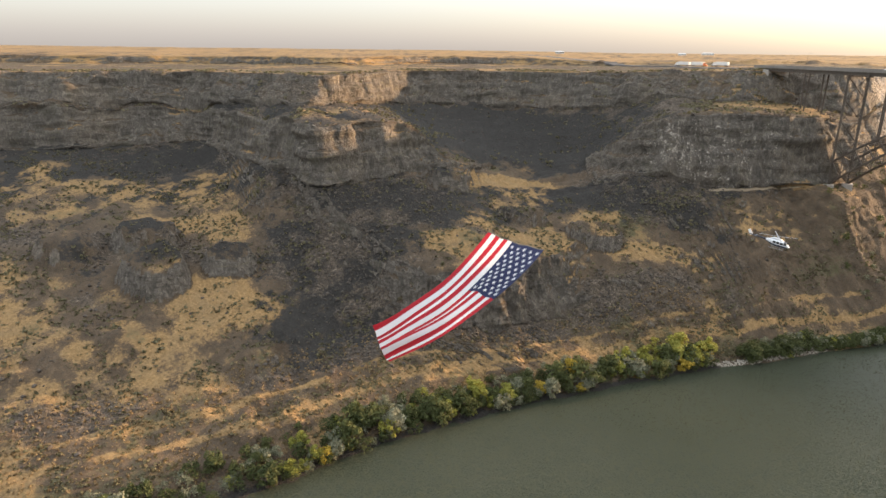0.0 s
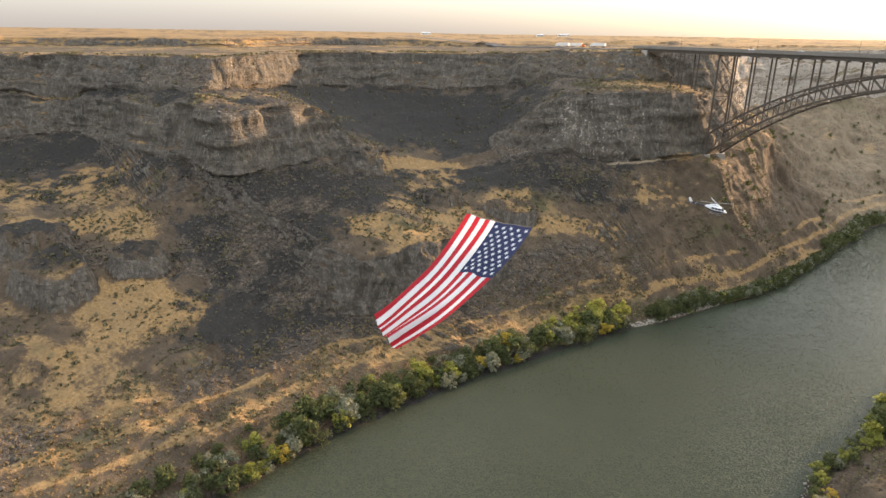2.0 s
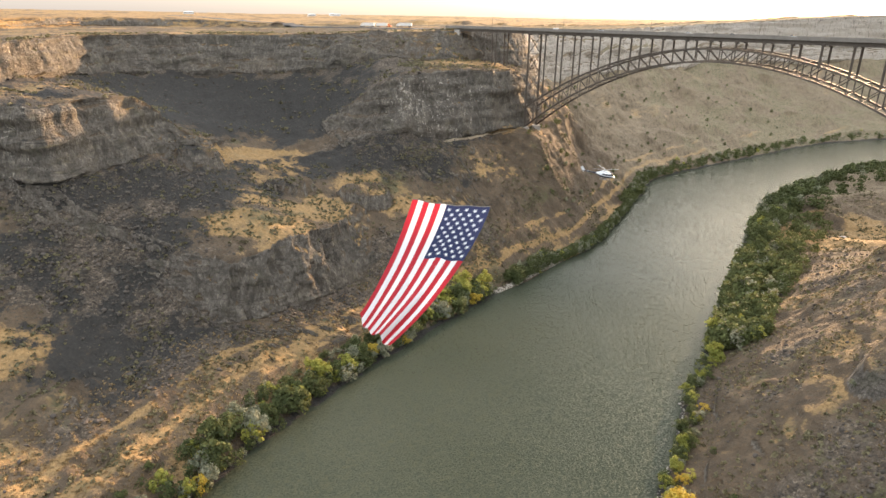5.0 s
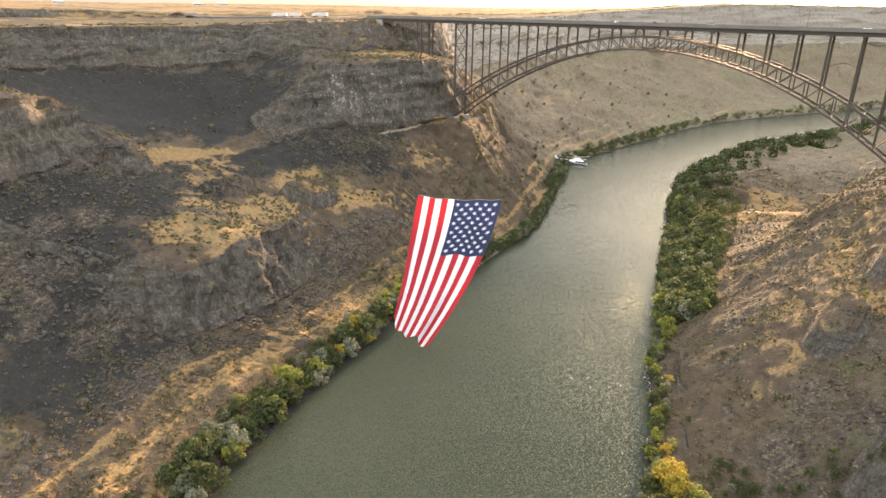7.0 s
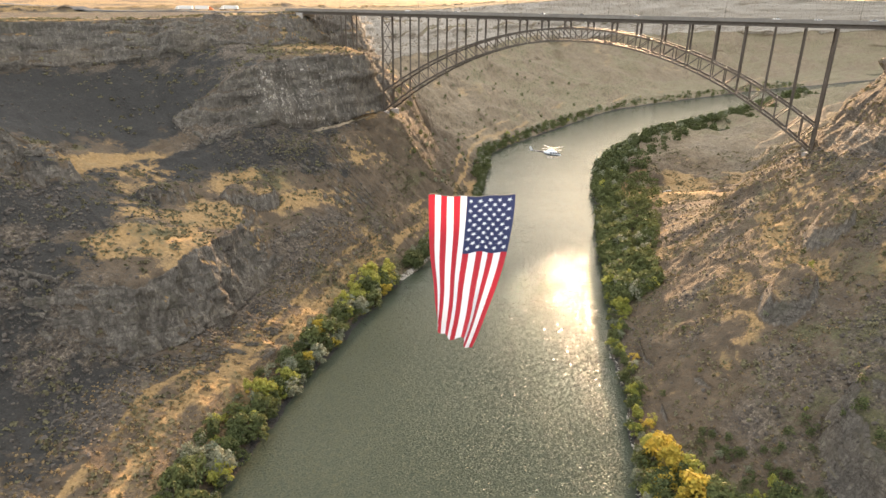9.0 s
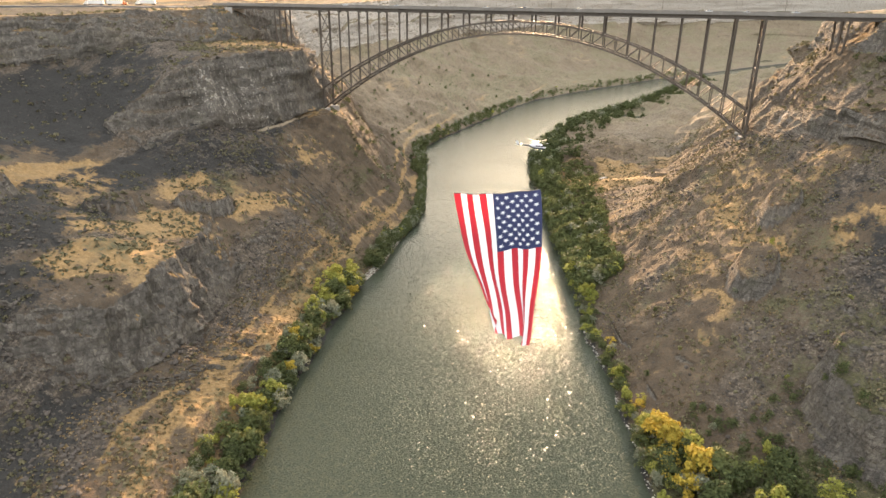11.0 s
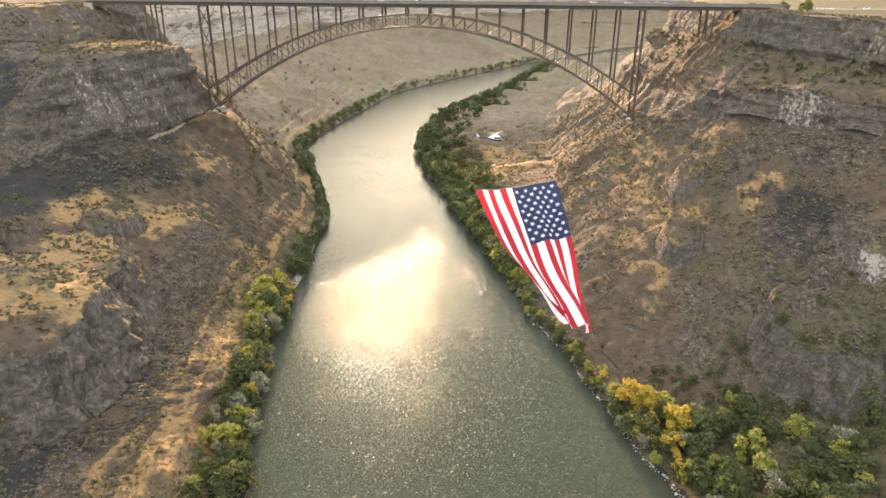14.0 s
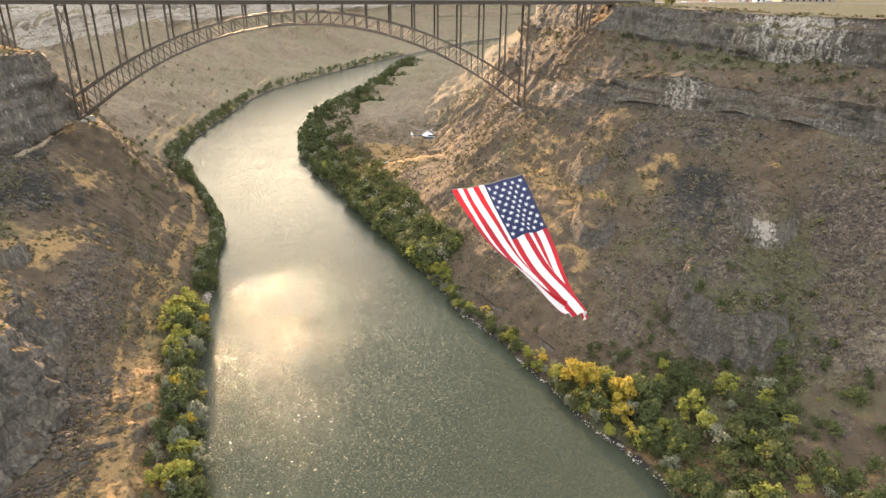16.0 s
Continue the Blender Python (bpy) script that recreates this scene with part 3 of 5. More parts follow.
def relief(P, U, s, seed, outcrops):
    """Rough the sheet: buttresses, columns and ledges on the cliffs; gullies, crags and hummocks on the slopes."""
    dU = np.gradient(P, axis=1)
    dS = np.gradient(P, axis=0)
    N = np.cross(dS, dU)
    N /= np.linalg.norm(N, axis=2, keepdims=True) + 1e-9
    N[N[..., 2] < 0] *= -1
    u = U[None, :] + 0 * P[..., 0]
    seg = np.floor(u).astype(int)
    cliff = np.where((seg == 5) | (seg == 7), 1.0, 0.0)
    steep = smooth(0.80, 0.55, N[..., 2])
    cliff = np.maximum(cliff * smooth(0.92, 0.6, N[..., 2]), np.where(seg == 10, 0.6, 0))
    if seed == 100:
        crown = (smooth(6.5, 6.8, s) * smooth(9.5, 9.1, s))[:, None]
        cliff = np.maximum(cliff, crown * np.where(seg == 3, 0.75, 0.0) * smooth(0.80, 0.6, N[..., 2]))
    slope = ((seg >= 2) & (seg <= 4)) | (seg == 6)
    shore_w = smooth(1.0, 2.8, u)
    Q = P + 8 * np.stack([fbm(P / 60.0, seed + 1, 3), fbm(P / 60.0, seed + 2, 3), 0 * u], -1)
    v3 = np.array([1, 1, 0.22])
    d = 0 * u
    d += cliff * (4.5 * fbm(Q * v3 / 24.0, seed + 3, 3) + 1.7 * ridged(Q * v3 / 9.0, seed + 4, 2) + 0.3 * fbm(P * v3 / 2.6, seed + 5, 2))
    lay = P[..., 2] + 3.0 * fbm(P * np.array([1, 1, 0.2]) / 35.0, seed + 6, 2)
    saw = (lay / 8.5) % 1.0
    beds = fbm(P * np.array([0.02, 0.02, 0.16]), seed + 61, 3)
    broken = smooth(-0.25, 0.25, fbm(P / 30.0, seed + 62, 3))
    rib = crown * np.where(seg == 3, 1.0, 0.0) if seed == 100 else 0 * u
    d += rib * 2.6 * (ridged(Q * np.array([1, 1, 0.10]) / 9.0, seed + 64, 3) - 0.3)
    d += cliff * (1 - 0.85 * rib) * (3.2 * beds + 1.6 * broken * (smooth(0.0, 0.2, saw) - saw))
    # fallen bays and standing blocks
    slab = np.floor(5 * (0.5 + fbm(Q * np.array([1, 1, 0.35]) / 15.0, seed + 63, 2))) / 5
    d += cliff * (1 - 0.6 * rib) * 4.5 * (slab - 0.4)
    craggy = smooth(-0.05, 0.35, fbm(P / 55.0, seed + 7, 3))
    craggy = craggy * np.where(seg == 4, 0.22, np.where(seg == 6, 0.35, np.where(seg == 3, 0.85, 1.0)))
    if seed == 100:
        craggy = craggy * (1 - 0.8 * smooth(9.0, 10.0, s))[:, None]
    else:
        craggy = craggy * 0.3
    crag = ridged(Q / 26.0, seed + 8, 4)
    w = np.where(slope | (((seg == 5) | (seg == 7)) & (cliff < 0.3)), 1.0, 0.0) * shore_w
    d += w * (3.5 * fbm(P / 40.0, seed + 9, 4) + craggy * 5.5 * (smooth(-0.1, 0.5, crag) - 0.3) + (0.4 + 1.2 * craggy) * (smooth(0.0, 0.5, ridged(Q / 11.0, seed + 16, 3)) - 0.3) + 0.8 * fbm(P / 4.0, seed + 10, 3))
    sl = np.stack([s[:, None] * 6.0 + 0 * u, u * 0.6, 0 * u], -1)
    away = smooth(430, 560, P[..., 0] * 0.6 + P[..., 1] * 0.8)
    d += w * (0.35 + 3.2 * away) * ridged(sl, seed + 11, 3)
    d += w * away * (4.0 * fbm(P / 30.0, seed + 19, 4) + 20.0 * (ridged(P / 110.0, seed + 17, 4) - 0.3))
    soft = (1 - 0.85 * smooth(9.0, 10.0, s)[:, None]) if seed == 100 else 0.2
    d += w * soft * steep * 2.6 * (ridged(Q * np.array([1, 1, 0.12]) / 12.0, seed + 20, 3) - 0.2)
    # spurs and gullies running down to the river below the bluff
    if seed == 100:
        spur = (smooth(9.6, 10.6, s) * smooth(16.0, 15.0, s))[:, None] * smooth(1.6, 2.6, u) * smooth(4.9, 4.2, u)
        lane = np.stack([s[:, None] * 1.9 + 0.55 * u + 0.25 * fbm(P / 30.0, seed + 51, 2), 0.25 * u, 0 * u], -1)
        d += spur * (4.2 * (fbm(lane, seed + 52, 2) - 0.1) + 0.9 * ridged(lane * np.array([3.1, 1.5, 1]), seed + 53, 3))
    pl = smooth(7.95, 9.0, u)
    d += pl * ((0.3 + 1.5 * smooth(8.6, 9.6, u)) * fbm(P / 90.0, seed + 12, 4) + 0.3 * fbm(P / 14.0, seed + 13, 3)) * np.where(seg == 12, 1.6, 1.0)
    d += smooth(0.9, 1.5, u) * (1 - w) * np.where(seg < 3, 1.0, 0.0) * 0.9 * fbm(P / 9.0, seed + 14, 3)
    P2 = P + N * d[..., None]
    for x, y, rx, ry, turn, h, hard in outcrops:
        g = blob(P2, x, y, rx, ry, turn) + 0.12 * fbm(P / 7.0, seed + 18, 3)
        P2[..., 2] += h * (smooth(0.30, 0.62, g) if hard else np.clip(g, 0, 1))
    # the shore line wanders a little
    wob = (smooth(0.5, 1.0, u) * smooth(2.0, 1.2, u) * 2.5 * fbm(P / 16.0, seed + 15, 3))
    P2[..., 0] += wob * 0.8
    P2[..., 1] -= wob * 0.6
    return P2, N, cliff, craggy, crag, seg, u


def cover(P, cliff, craggy, crag, seg, u, seed, sands, rubbles, greens):
    dU, dS = np.gradient(P, axis=1), np.gradient(P, axis=0)
    N = np.cross(dS, dU)
    N /= np.linalg.norm(N, axis=2, keepdims=True) + 1e-9
    nz = np.abs(N[..., 2])
    a, b = fbm(P / 45.0, seed + 21, 4), fbm(P / 12.0, seed + 22, 4)
    sand = 0.27 + 1.0 * a + 0.6 * b
    rub = 0.34 - 0.8 * a + 0.5 * fbm(P / 20.0, seed + 23, 4)
    green = 0.02 + 0.6 * fbm(P / 30.0, seed + 24, 4) + 0.35 * b
    for w, lst in ((0, sands), (1, rubbles), (2, greens)):
        for x, y, rx, ry, turn, k in lst:
            g = k * blob(P, x, y, rx, ry, turn)
            if w == 0:
                sand, rub = sand + g, rub - g
            elif w == 1:
                rub, sand = rub + g, sand - 1.2 * g
            else:
                green, sand = green + g, sand - 0.4 * g
    away = smooth(620, 900, P[..., 0] * 0.6 + P[..., 1] * 0.8)
    green, sand = green + 0.45 * away, sand - 0.25 * away
    flat = smooth(0.62, 0.88, nz)
    sand = sand * (0.25 + 0.75 * flat)
    plainw = smooth(8.0, 8.4, u)
    bankw = np.where(seg <= 2, 1.0, 0.0) * smooth(1.2, 1.8, u)
    sand = np.where(plainw > 0, 0.66 + 0.8 * a + 0.5 * b, sand) + bankw * (0.12 if seed == 100 else -0.1)
    if seed == 100:
        runout = smooth(2.30, 2.62, u + 0.22 * fbm(P / 22.0, seed + 33, 3)) * smooth(3.4, 3.0, u) * smooth(150, 215, P[..., 1])
        sand, rub = sand - 0.75 * runout, rub + 0.5 * runout
    for c0 in (2.2, 2.45):
        line = c0 + 0.10 * fbm(np.stack([P[..., 0] / 40.0, P[..., 1] / 40.0, 0 * u + c0], -1), seed + 31, 2)
        sand = sand + 0.8 * np.exp(-(((u - line) / 0.035) ** 2)) * (1 if seed == 100 else 0)
    green = green + (0.16 * bankw if seed == 100 else 0)
    rub = rub * (1 - plainw) * (1 - 0.7 * bankw * smooth(2.6, 2.3, u))
    green = green * (1 - 0.6 * plainw)
    if seed == 300:
        sand, green, rub = sand - 0.18 * (1 - plainw), green + 0.12 * (1 - plainw), rub + 0.12 * (1 - plainw)
        sand, green = sand - 0.5 * plainw, green + 0.75 * plainw
    bare = smooth(0.66, 0.46, nz)
    if seed == 300:
        bare = bare * (1 - 0.65 * smooth(205, 235, P[..., 1]))
    if seed == 100:
        # soil-covered spurs below the bluff
        spur = smooth(-30, 20, P[..., 0]) * np.where(seg <= 4, 1.0, 0.0)
        bare = bare * (1 - 0.8 * spur)
        rub = rub * (1 - 0.6 * spur)
        bench = plainw * smooth(10.05, 9.9, u)
        sand, green, rub = sand - 0.32 * bench, green + 0.34 * bench, rub + 0.35 * bench
    rock = np.maximum(bare, cliff * smooth(0.9, 0.65, nz))
    return np.stack([np.clip(v, 0, 1) for v in (sand, rub, green, rock)], -1)


def sheet(name, P, col, pale, scree_shade, label):
    ns, nu = P.shape[:2]
    me = bpy.data.meshes.new(name)
    idx = np.arange(ns * nu).reshape(ns, nu)
    q = np.stack([idx[:-1, :-1], idx[1:, :-1], idx[1:, 1:], idx[:-1, 1:]], -1).reshape(-1, 4)
    me.vertices.add(ns * nu)
    me.vertices.foreach_set("co", P.reshape(-1))
    me.loops.add(q.size)
    me.loops.foreach_set("vertex_index", q.reshape(-1))
    me.polygons.add(len(q))
    me.polygons.foreach_set("loop_start", np.arange(0, q.size, 4))
    me.polygons.foreach_set("loop_total", np.full(len(q), 4))
    me.update(calc_edges=True)
    me.validate()
    me.polygons.foreach_set("use_smooth", np.ones(len(me.polygons), bool))
    at = me.attributes.new("cover", "FLOAT_COLOR", "POINT")
    at.data.foreach_set("color", col.reshape(-1).astype(np.float32))
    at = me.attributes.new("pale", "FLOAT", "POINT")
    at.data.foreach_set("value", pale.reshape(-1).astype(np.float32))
    at = me.attributes.new("scree_shade", "FLOAT", "POINT")
    at.data.foreach_set("value", scree_shade.reshape(-1).astype(np.float32))
    me.materials.append(M_GROUND)
    return tagged(new(name, me), label=label, category="ground", kind="structure")


n_steps = [14, 20, 50, 60, 60, 60, 60, 60, 60, 60, 60, 50, 44, 44, 44, 44, 40, 40, 34, 30, 20, 20, 16]
s_steps = [14, 24, 44, 44, 40, 40, 44, 44, 44, 40, 44, 44, 44, 40, 36, 30, 24, 16, 16]
# crags (hard edge) and mounds: x, y, half sizes, turn, height
OUT_N = [(-287, 212, 19, 14, 35, 13, True), (-318, 232, 22, 12, 30, 12, True), (-262, 240, 15, 9, 40, 8, True), (-345, 200, 20, 14, 20, 10, True), (-84, 427, 34, 22, 15, 9, False),
         (-95, 372, 20, 9, 30, 7, True), (-140, 365, 18, 8, 30, 6, True), (-190, 360, 14, 9, 40, 9, True)]
OUT_S = [(62, 97, 27, 15, 70, 19, True), (98, 172, 16, 10, 40, 8, True), (116, 96, 18, 12, 60, 9, True), (140, 190, 14, 9, 40, 7, True)]
PN, UN, SN = canyon_side(NORTH, 1, 150, 45, n_steps, (60, 225, 8.5))
PN, NN, cN, kN, gN, segN, uN = relief(PN, UN, SN, 100, OUT_N)
SANDS_N = [(-305, 195, 70, 30, 35, 0.42), (-235, 195, 60, 24, 45, 0.55), (-395, 262, 60, 36, 30, 0.15), (-350, 150, 60, 40, 40, 0.3), (20, 455, 70, 42, 50, 0.15), (-136, 404, 34, 11, 25, 0.9), (-165, 300, 15, 7, 20, 1.4), (-101, 337, 13, 8, 50, 1.2), (-150, 335, 18, 7, 30, 0.8), (-32, 398, 11, 8, 40, 1.0), (-74, 378, 22, 6, 35, 1.0), (-23, 378, 8, 12, 0, 1.0), (-357, 297, 38, 24, 30, 1.2), (-163, 405, 28, 13, 35, 2.4), (-132, 412, 22, 8, 25, 1.5), (-143, 306, 16, 9, 20, 2.0), (-118, 345, 16, 9, 50, 1.3), (-100, 392, 20, 7, 35, 1.2), (-255, 225, 26, 12, 30, 0.9), (-330, 250, 30, 10, 30, 0.9), (-10, 430, 8, 25, 20, 0.7)]
RUBBLES_N = [(-222, 280, 36, 24, 40, 1.4), (-188, 272, 24, 16, 40, 0.5), (-84, 424, 32, 18, 10, 2.2), (-400, 345, 60, 30, 20, 1.5), (-195, 330, 24, 26, 0, 1.0), (-230, 500, 60, 45, 0, 1.6), (-110, 505, 30, 25, 0, 1.2), (-285, 235, 22, 16, 0, 0.8)]
GREENS_N = [(-165, 428, 50, 12, 25, 0.28), (-420, 330, 40, 30, 0, 0.4), (-60, 500, 40, 20, 0, 0.2)]
CN = cover(PN, cN, kN, gN, segN, uN, 100, SANDS_N, RUBBLES_N, GREENS_N)
SCARS_N = [(-30, 465, 45, 14, 35, 0.28), (-70, 450, 20, 12, 20, 0.3), (-255, 308, 22, 14, 40, 0.32), (-310, 400, 14, 45, 0, 0.25)]
SCARS_S = [(106, 94, 8, 5, 60, 0.75), (176, 150, 12, 16, 0, 0.5), (204, 104, 14, 40, -20, 0.62), (60, 40, 14, 12, 0, 0.7), (150, 75, 14, 20, 0, 0.35), (228, 250, 10, 10, 0, 0.5)]


def scars_and_haze(P, U, lst):
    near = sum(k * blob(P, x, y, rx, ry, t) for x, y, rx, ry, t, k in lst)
    # beyond the bridge the ground is paled, standing in for haze
    far_haze = 0.72 * smooth(470, 640, P[..., 0] * 0.6 + P[..., 1] * 0.8) * smooth(9.5, 7.5, U)[None, :]
    return np.clip(near + far_haze, 0, 1)


# dark scree fans, the first three north ones painting crag shade: x, y, half sizes, turn, weight
SCREE_SHADE_N = [(-287, 214, 15, 10, 35, 0.8), (-318, 233, 18, 9, 30, 0.8), (-262, 241, 12, 8, 40, 0.7), (-405, 345, 66, 26, 45, 1.0), (-500, 285, 36, 22, 40, 0.8), (-215, 495, 62, 52, 0, 1.25), (-265, 445, 34, 44, 0, 1.0), (-165, 520, 40, 34, 0, 1.0), (-200, 446, 56, 22, 15, 0.9), (-140, 470, 30, 22, 20, 0.6), (-232, 262, 66, 26, -52, 0.62), (-190, 300, 26, 34, 20, 0.6), (-72, 415, 40, 14, 8, 1.0), (-190, 240, 34, 18, 40, 0.55),
           (-140, 268, 34, 9, 32, 0.55), (-100, 300, 24, 7, 35, 0.5), (-338, 191, 20, 16, 0, 0.6)]
SCREE_S = [(110, 125, 26, 16, 20, 0.45), (150, 150, 26, 16, 60, 0.4)]


def scree_and_shade(P, U, lst, seed, shore_shade):
    k = sum(k * blob(P, x, y, rx, ry, t) for x, y, rx, ry, t, k in lst)
    k = k * smooth(8.1, 7.6, U)[None, :] + 0.75 * fbm(P / 22.0, seed + 41, 5) * np.clip(k * 4, 0, 1)
    foot = 0.62 * np.maximum(smooth(4.0, 4.85, U) * smooth(5.2, 5.0, U), 0.8 * smooth(6.0, 6.1, U) * smooth(7.05, 6.9, U))[None, :]
    foot = foot * smooth(420, 330, P[..., 0] * 0.6 + P[..., 1] * 0.8) if seed == 100 else 0.4 * foot
    k = k + foot + (0.9 * fbm(P / 25.0, seed + 43, 4) - 0.1) * np.clip(foot * 3, 0, 1)
    # dark strip painted along the shore for bank shadow and reflection
    bank_shade = np.exp(-(((U - 1.0) / 0.17) ** 2))[None, :] * shore_shade[:, None]
    return np.clip(np.maximum(k, bank_shade), 0, 1)


DN = scree_and_shade(PN, UN, SCREE_SHADE_N, 100, smooth(10.6, 10.2, SN) + smooth(13.0, 13.6, SN))
# gravel access road at the foot of the bluff
TRACK = (smooth(11.5, 11.8, SN) * smooth(13.5, 13.3, SN))[:, None] * np.exp(-(((UN - 4.86 - 0.03 * np.sin(SN * 9)[:, None]) / 0.075) ** 4))
CN[..., 3] *= 1 - TRACK
DN = DN * (1 - TRACK)
north = sheet("ground", PN, CN, np.maximum(scars_and_haze(PN, UN, SCARS_N), TRACK), DN, "north canyon wall of brown basalt over dry grassy talus slopes")
PS, US, SS = canyon_side(SOUTH, -1, -78, -48, s_steps, (60, 400, 4.0))
PS, NS, cS, kS, gS, segS, uS = relief(PS, US, SS, 300, OUT_S)
SANDS_S = [(121, 176, 14, 6, 35, 0.9), (86, 175, 14, 6, 35, 0.8), (104, 206, 20, 9, 50, 0.7), (62, 165, 20, 6, 55, 0.6), (170, 230, 22, 12, 40, 0.5), (133, 152, 16, 9, 30, 1.0), (150, 225, 22, 10, 40, 0.9), (120, 195, 20, 8, 50, 0.8), (270, 425, 75, 42, 50, 1.3)]
RUBBLES_S = [(120, 120, 30, 16, 10, 1.1), (150, 165, 20, 16, 0, 0.8), (95, 60, 40, 20, 0, 1.0), (60, 95, 20, 12, 0, 0.8)]
GREENS_S = [(15, 108, 55, 20, 122, 1.1), (40, 95, 30, 14, -40, 0.9), (200, 130, 16, 50, 0, 0.55), (75, 75, 25, 25, 0, 0.5), (110, 80, 25, 20, 0, 0.4)]
CS = cover(PS, cS, kS, gS, segS, uS, 300, SANDS_S, RUBBLES_S, GREENS_S)
DS = scree_and_shade(PS, US, SCREE_S, 300, 0.75 + 0 * SS)
south = sheet("ground", PS, CS, scars_and_haze(PS, US, SCARS_S), DS, "south canyon wall of grey basalt over brushy rubble slopes")

bm = bmesh.new()
vs = [bm.verts.new(v) for v in ((-1500, -900, 0), (2600, -900, 0), (2600, 1500, 0), (-1500, 1500, 0))]
bm.faces.new(vs)
tagged(part("water", bm, M_WATER), "calm olive-green river with fine wind ripples", "river", kind="structure")


# ---- the arch bridge ----
A, B = Vector((34.0, 507.0, 0)), Vector((230.0, 275.0, 0))
AX = (B - A).normalized()
SIDE = Vector((-AX.y, AX.x, 0))
SPAN = (B - A).length
HALF = 7.6
Z_FOOT, Z_UNDER, Z_ROAD = 77.0, 149.0, 152.0


def on_bridge(d, side, z):
    """A place d metres along from the north foot, side metres across, z up."""
    p = A + AX * d + SIDE * side
    return Vector((p.x, p.y, z))


def arch_low(d):
    u = 2 * d / SPAN - 1
    return Z_FOOT + 59.5 * (1 - u * u)


def arch_high(d):
    u = 2 * d / SPAN - 1
    return Z_FOOT + 15.5 + 51.8 * (1 - u * u)


def build_bridge():
    br = empty("arch_bridge")
    tagged(br, "brown steel deck-arch road bridge spanning the canyon", "bridge")
    bm = bmesh.new()
    beam(bm, on_bridge(-92, 0, 151.50), on_bridge(SPAN + 92, 0, 151.50), 18.6, 0.9)
    part("deck_slab", bm, M_DECK, br, "pale concrete deck slab")
    bm = bmesh.new()
    beam(bm, on_bridge(-92, 0, 152.00), on_bridge(SPAN + 92, 0, 152.00), 16.8, 0.12)
    part("roadway", bm, M_ASPHALT, br, "grey asphalt roadway")
    for s in (-9.1, 9.1):
        bm = bmesh.new()
        beam(bm, on_bridge(-92, s, 152.45), on_bridge(SPAN + 92, s, 152.45), 0.35, 1.1)
        part("parapet", bm, M_DECK, br, "concrete parapet")
    for s in (-HALF, HALF):
        bm = bmesh.new()
        beam(bm, on_bridge(-80, s, 149.90), on_bridge(SPAN + 80, s, 149.90), 0.6, 2.2)
        beam(bm, on_bridge(-80, s, 148.85), on_bridge(SPAN + 80, s, 148.85), 1.1, 0.15)
        part("girder", bm, M_STEEL, br)
    panels = 19
    step = SPAN / panels
    for i in range(panels + 1):
        d = i * step
        end = i in (0, panels)
        w = 1.25 if end else 0.95
        for s in (-HALF, HALF):
            bm = bmesh.new()
            zb = Z_FOOT - 1 if end else arch_high(d)
            zt = Z_UNDER - 0.4
            beam(bm, on_bridge(d, s, zb), on_bridge(d, s, zt), w, w)
            part("column", bm, M_STEEL, br)
        bm = bmesh.new()
        for s in (-1, 1):
            beam(bm, on_bridge(d, s * (HALF + 1.2), Z_UNDER - 0.2), on_bridge(d, s * (HALF - 2.6), Z_UNDER - 0.7), 1.4, 0.9)
        beam(bm, on_bridge(d, -HALF - 1, Z_UNDER + 0.2), on_bridge(d, HALF + 1, Z_UNDER + 0.2), 1.3, 1.0)
        part("cross_beam", bm, M_STEEL, br)
        zb = Z_FOOT if end else arch_high(d)
        lift = Z_UNDER - 1 - zb
        if lift > 9 and end:
            k = max(2, round(lift / 13))
            for j in range(k):
                z0, z1 = zb + lift * j / k, zb + lift * (j + 1) / k
                for p, q, w in ((on_bridge(d, -HALF, z0), on_bridge(d, HALF, z1), 0.4), (on_bridge(d, HALF, z0), on_bridge(d, -HALF, z1), 0.4), (on_bridge(d, -HALF, z1), on_bridge(d, HALF, z1), 0.5)):
                    bm = bmesh.new()
                    beam(bm, p, q, w, w)
                    part("sway_brace", bm, M_STEEL, br)
    sub = panels * 2
    st = SPAN / sub
    for s in (-HALF, HALF):
        for nm, fz in (("top_chord", arch_high), ("bottom_chord", arch_low)):
            for i in range(sub):
                bm = bmesh.new()
                beam(bm, on_bridge(i * st, s, fz(i * st)), on_bridge((i + 1) * st, s, fz((i + 1) * st)), 1.0, 1.15)
                part(nm, bm, M_STEEL, br)
        for i in range(1, sub):
            bm = bmesh.new()
            beam(bm, on_bridge(i * st, s, arch_low(i * st)), on_bridge(i * st, s, arch_high(i * st)), 0.5, 0.5)
            part("rib_post", bm, M_STEEL, br)
        for i in range(sub):
            a, b = i * st, (i + 1) * st
            bm = bmesh.new()
            if i < sub // 2:
                beam(bm, on_bridge(a, s, arch_high(a)), on_bridge(b, s, arch_low(b)), 0.5, 0.5)
            else:
                beam(bm, on_bridge(a, s, arch_low(a)), on_bridge(b, s, arch_high(b)), 0.5, 0.5)
            part("rib_diagonal", bm, M_STEEL, br)
    for fz, nm in ((arch_high, "top_lateral"), (arch_low, "bottom_lateral")):
        for i in range(sub):
            a, b = i * st, (i + 1) * st
            bm = bmesh.new()
            beam(bm, on_bridge(a, -HALF, fz(a)), on_bridge(a, HALF, fz(a)), 0.45, 0.45)
            f = 1 if i % 2 else -1
            beam(bm, on_bridge(a, -f * HALF, fz(a)), on_bridge(b, f * HALF, fz(b)), 0.35, 0.35)
            part(nm, bm, M_STEEL, br)
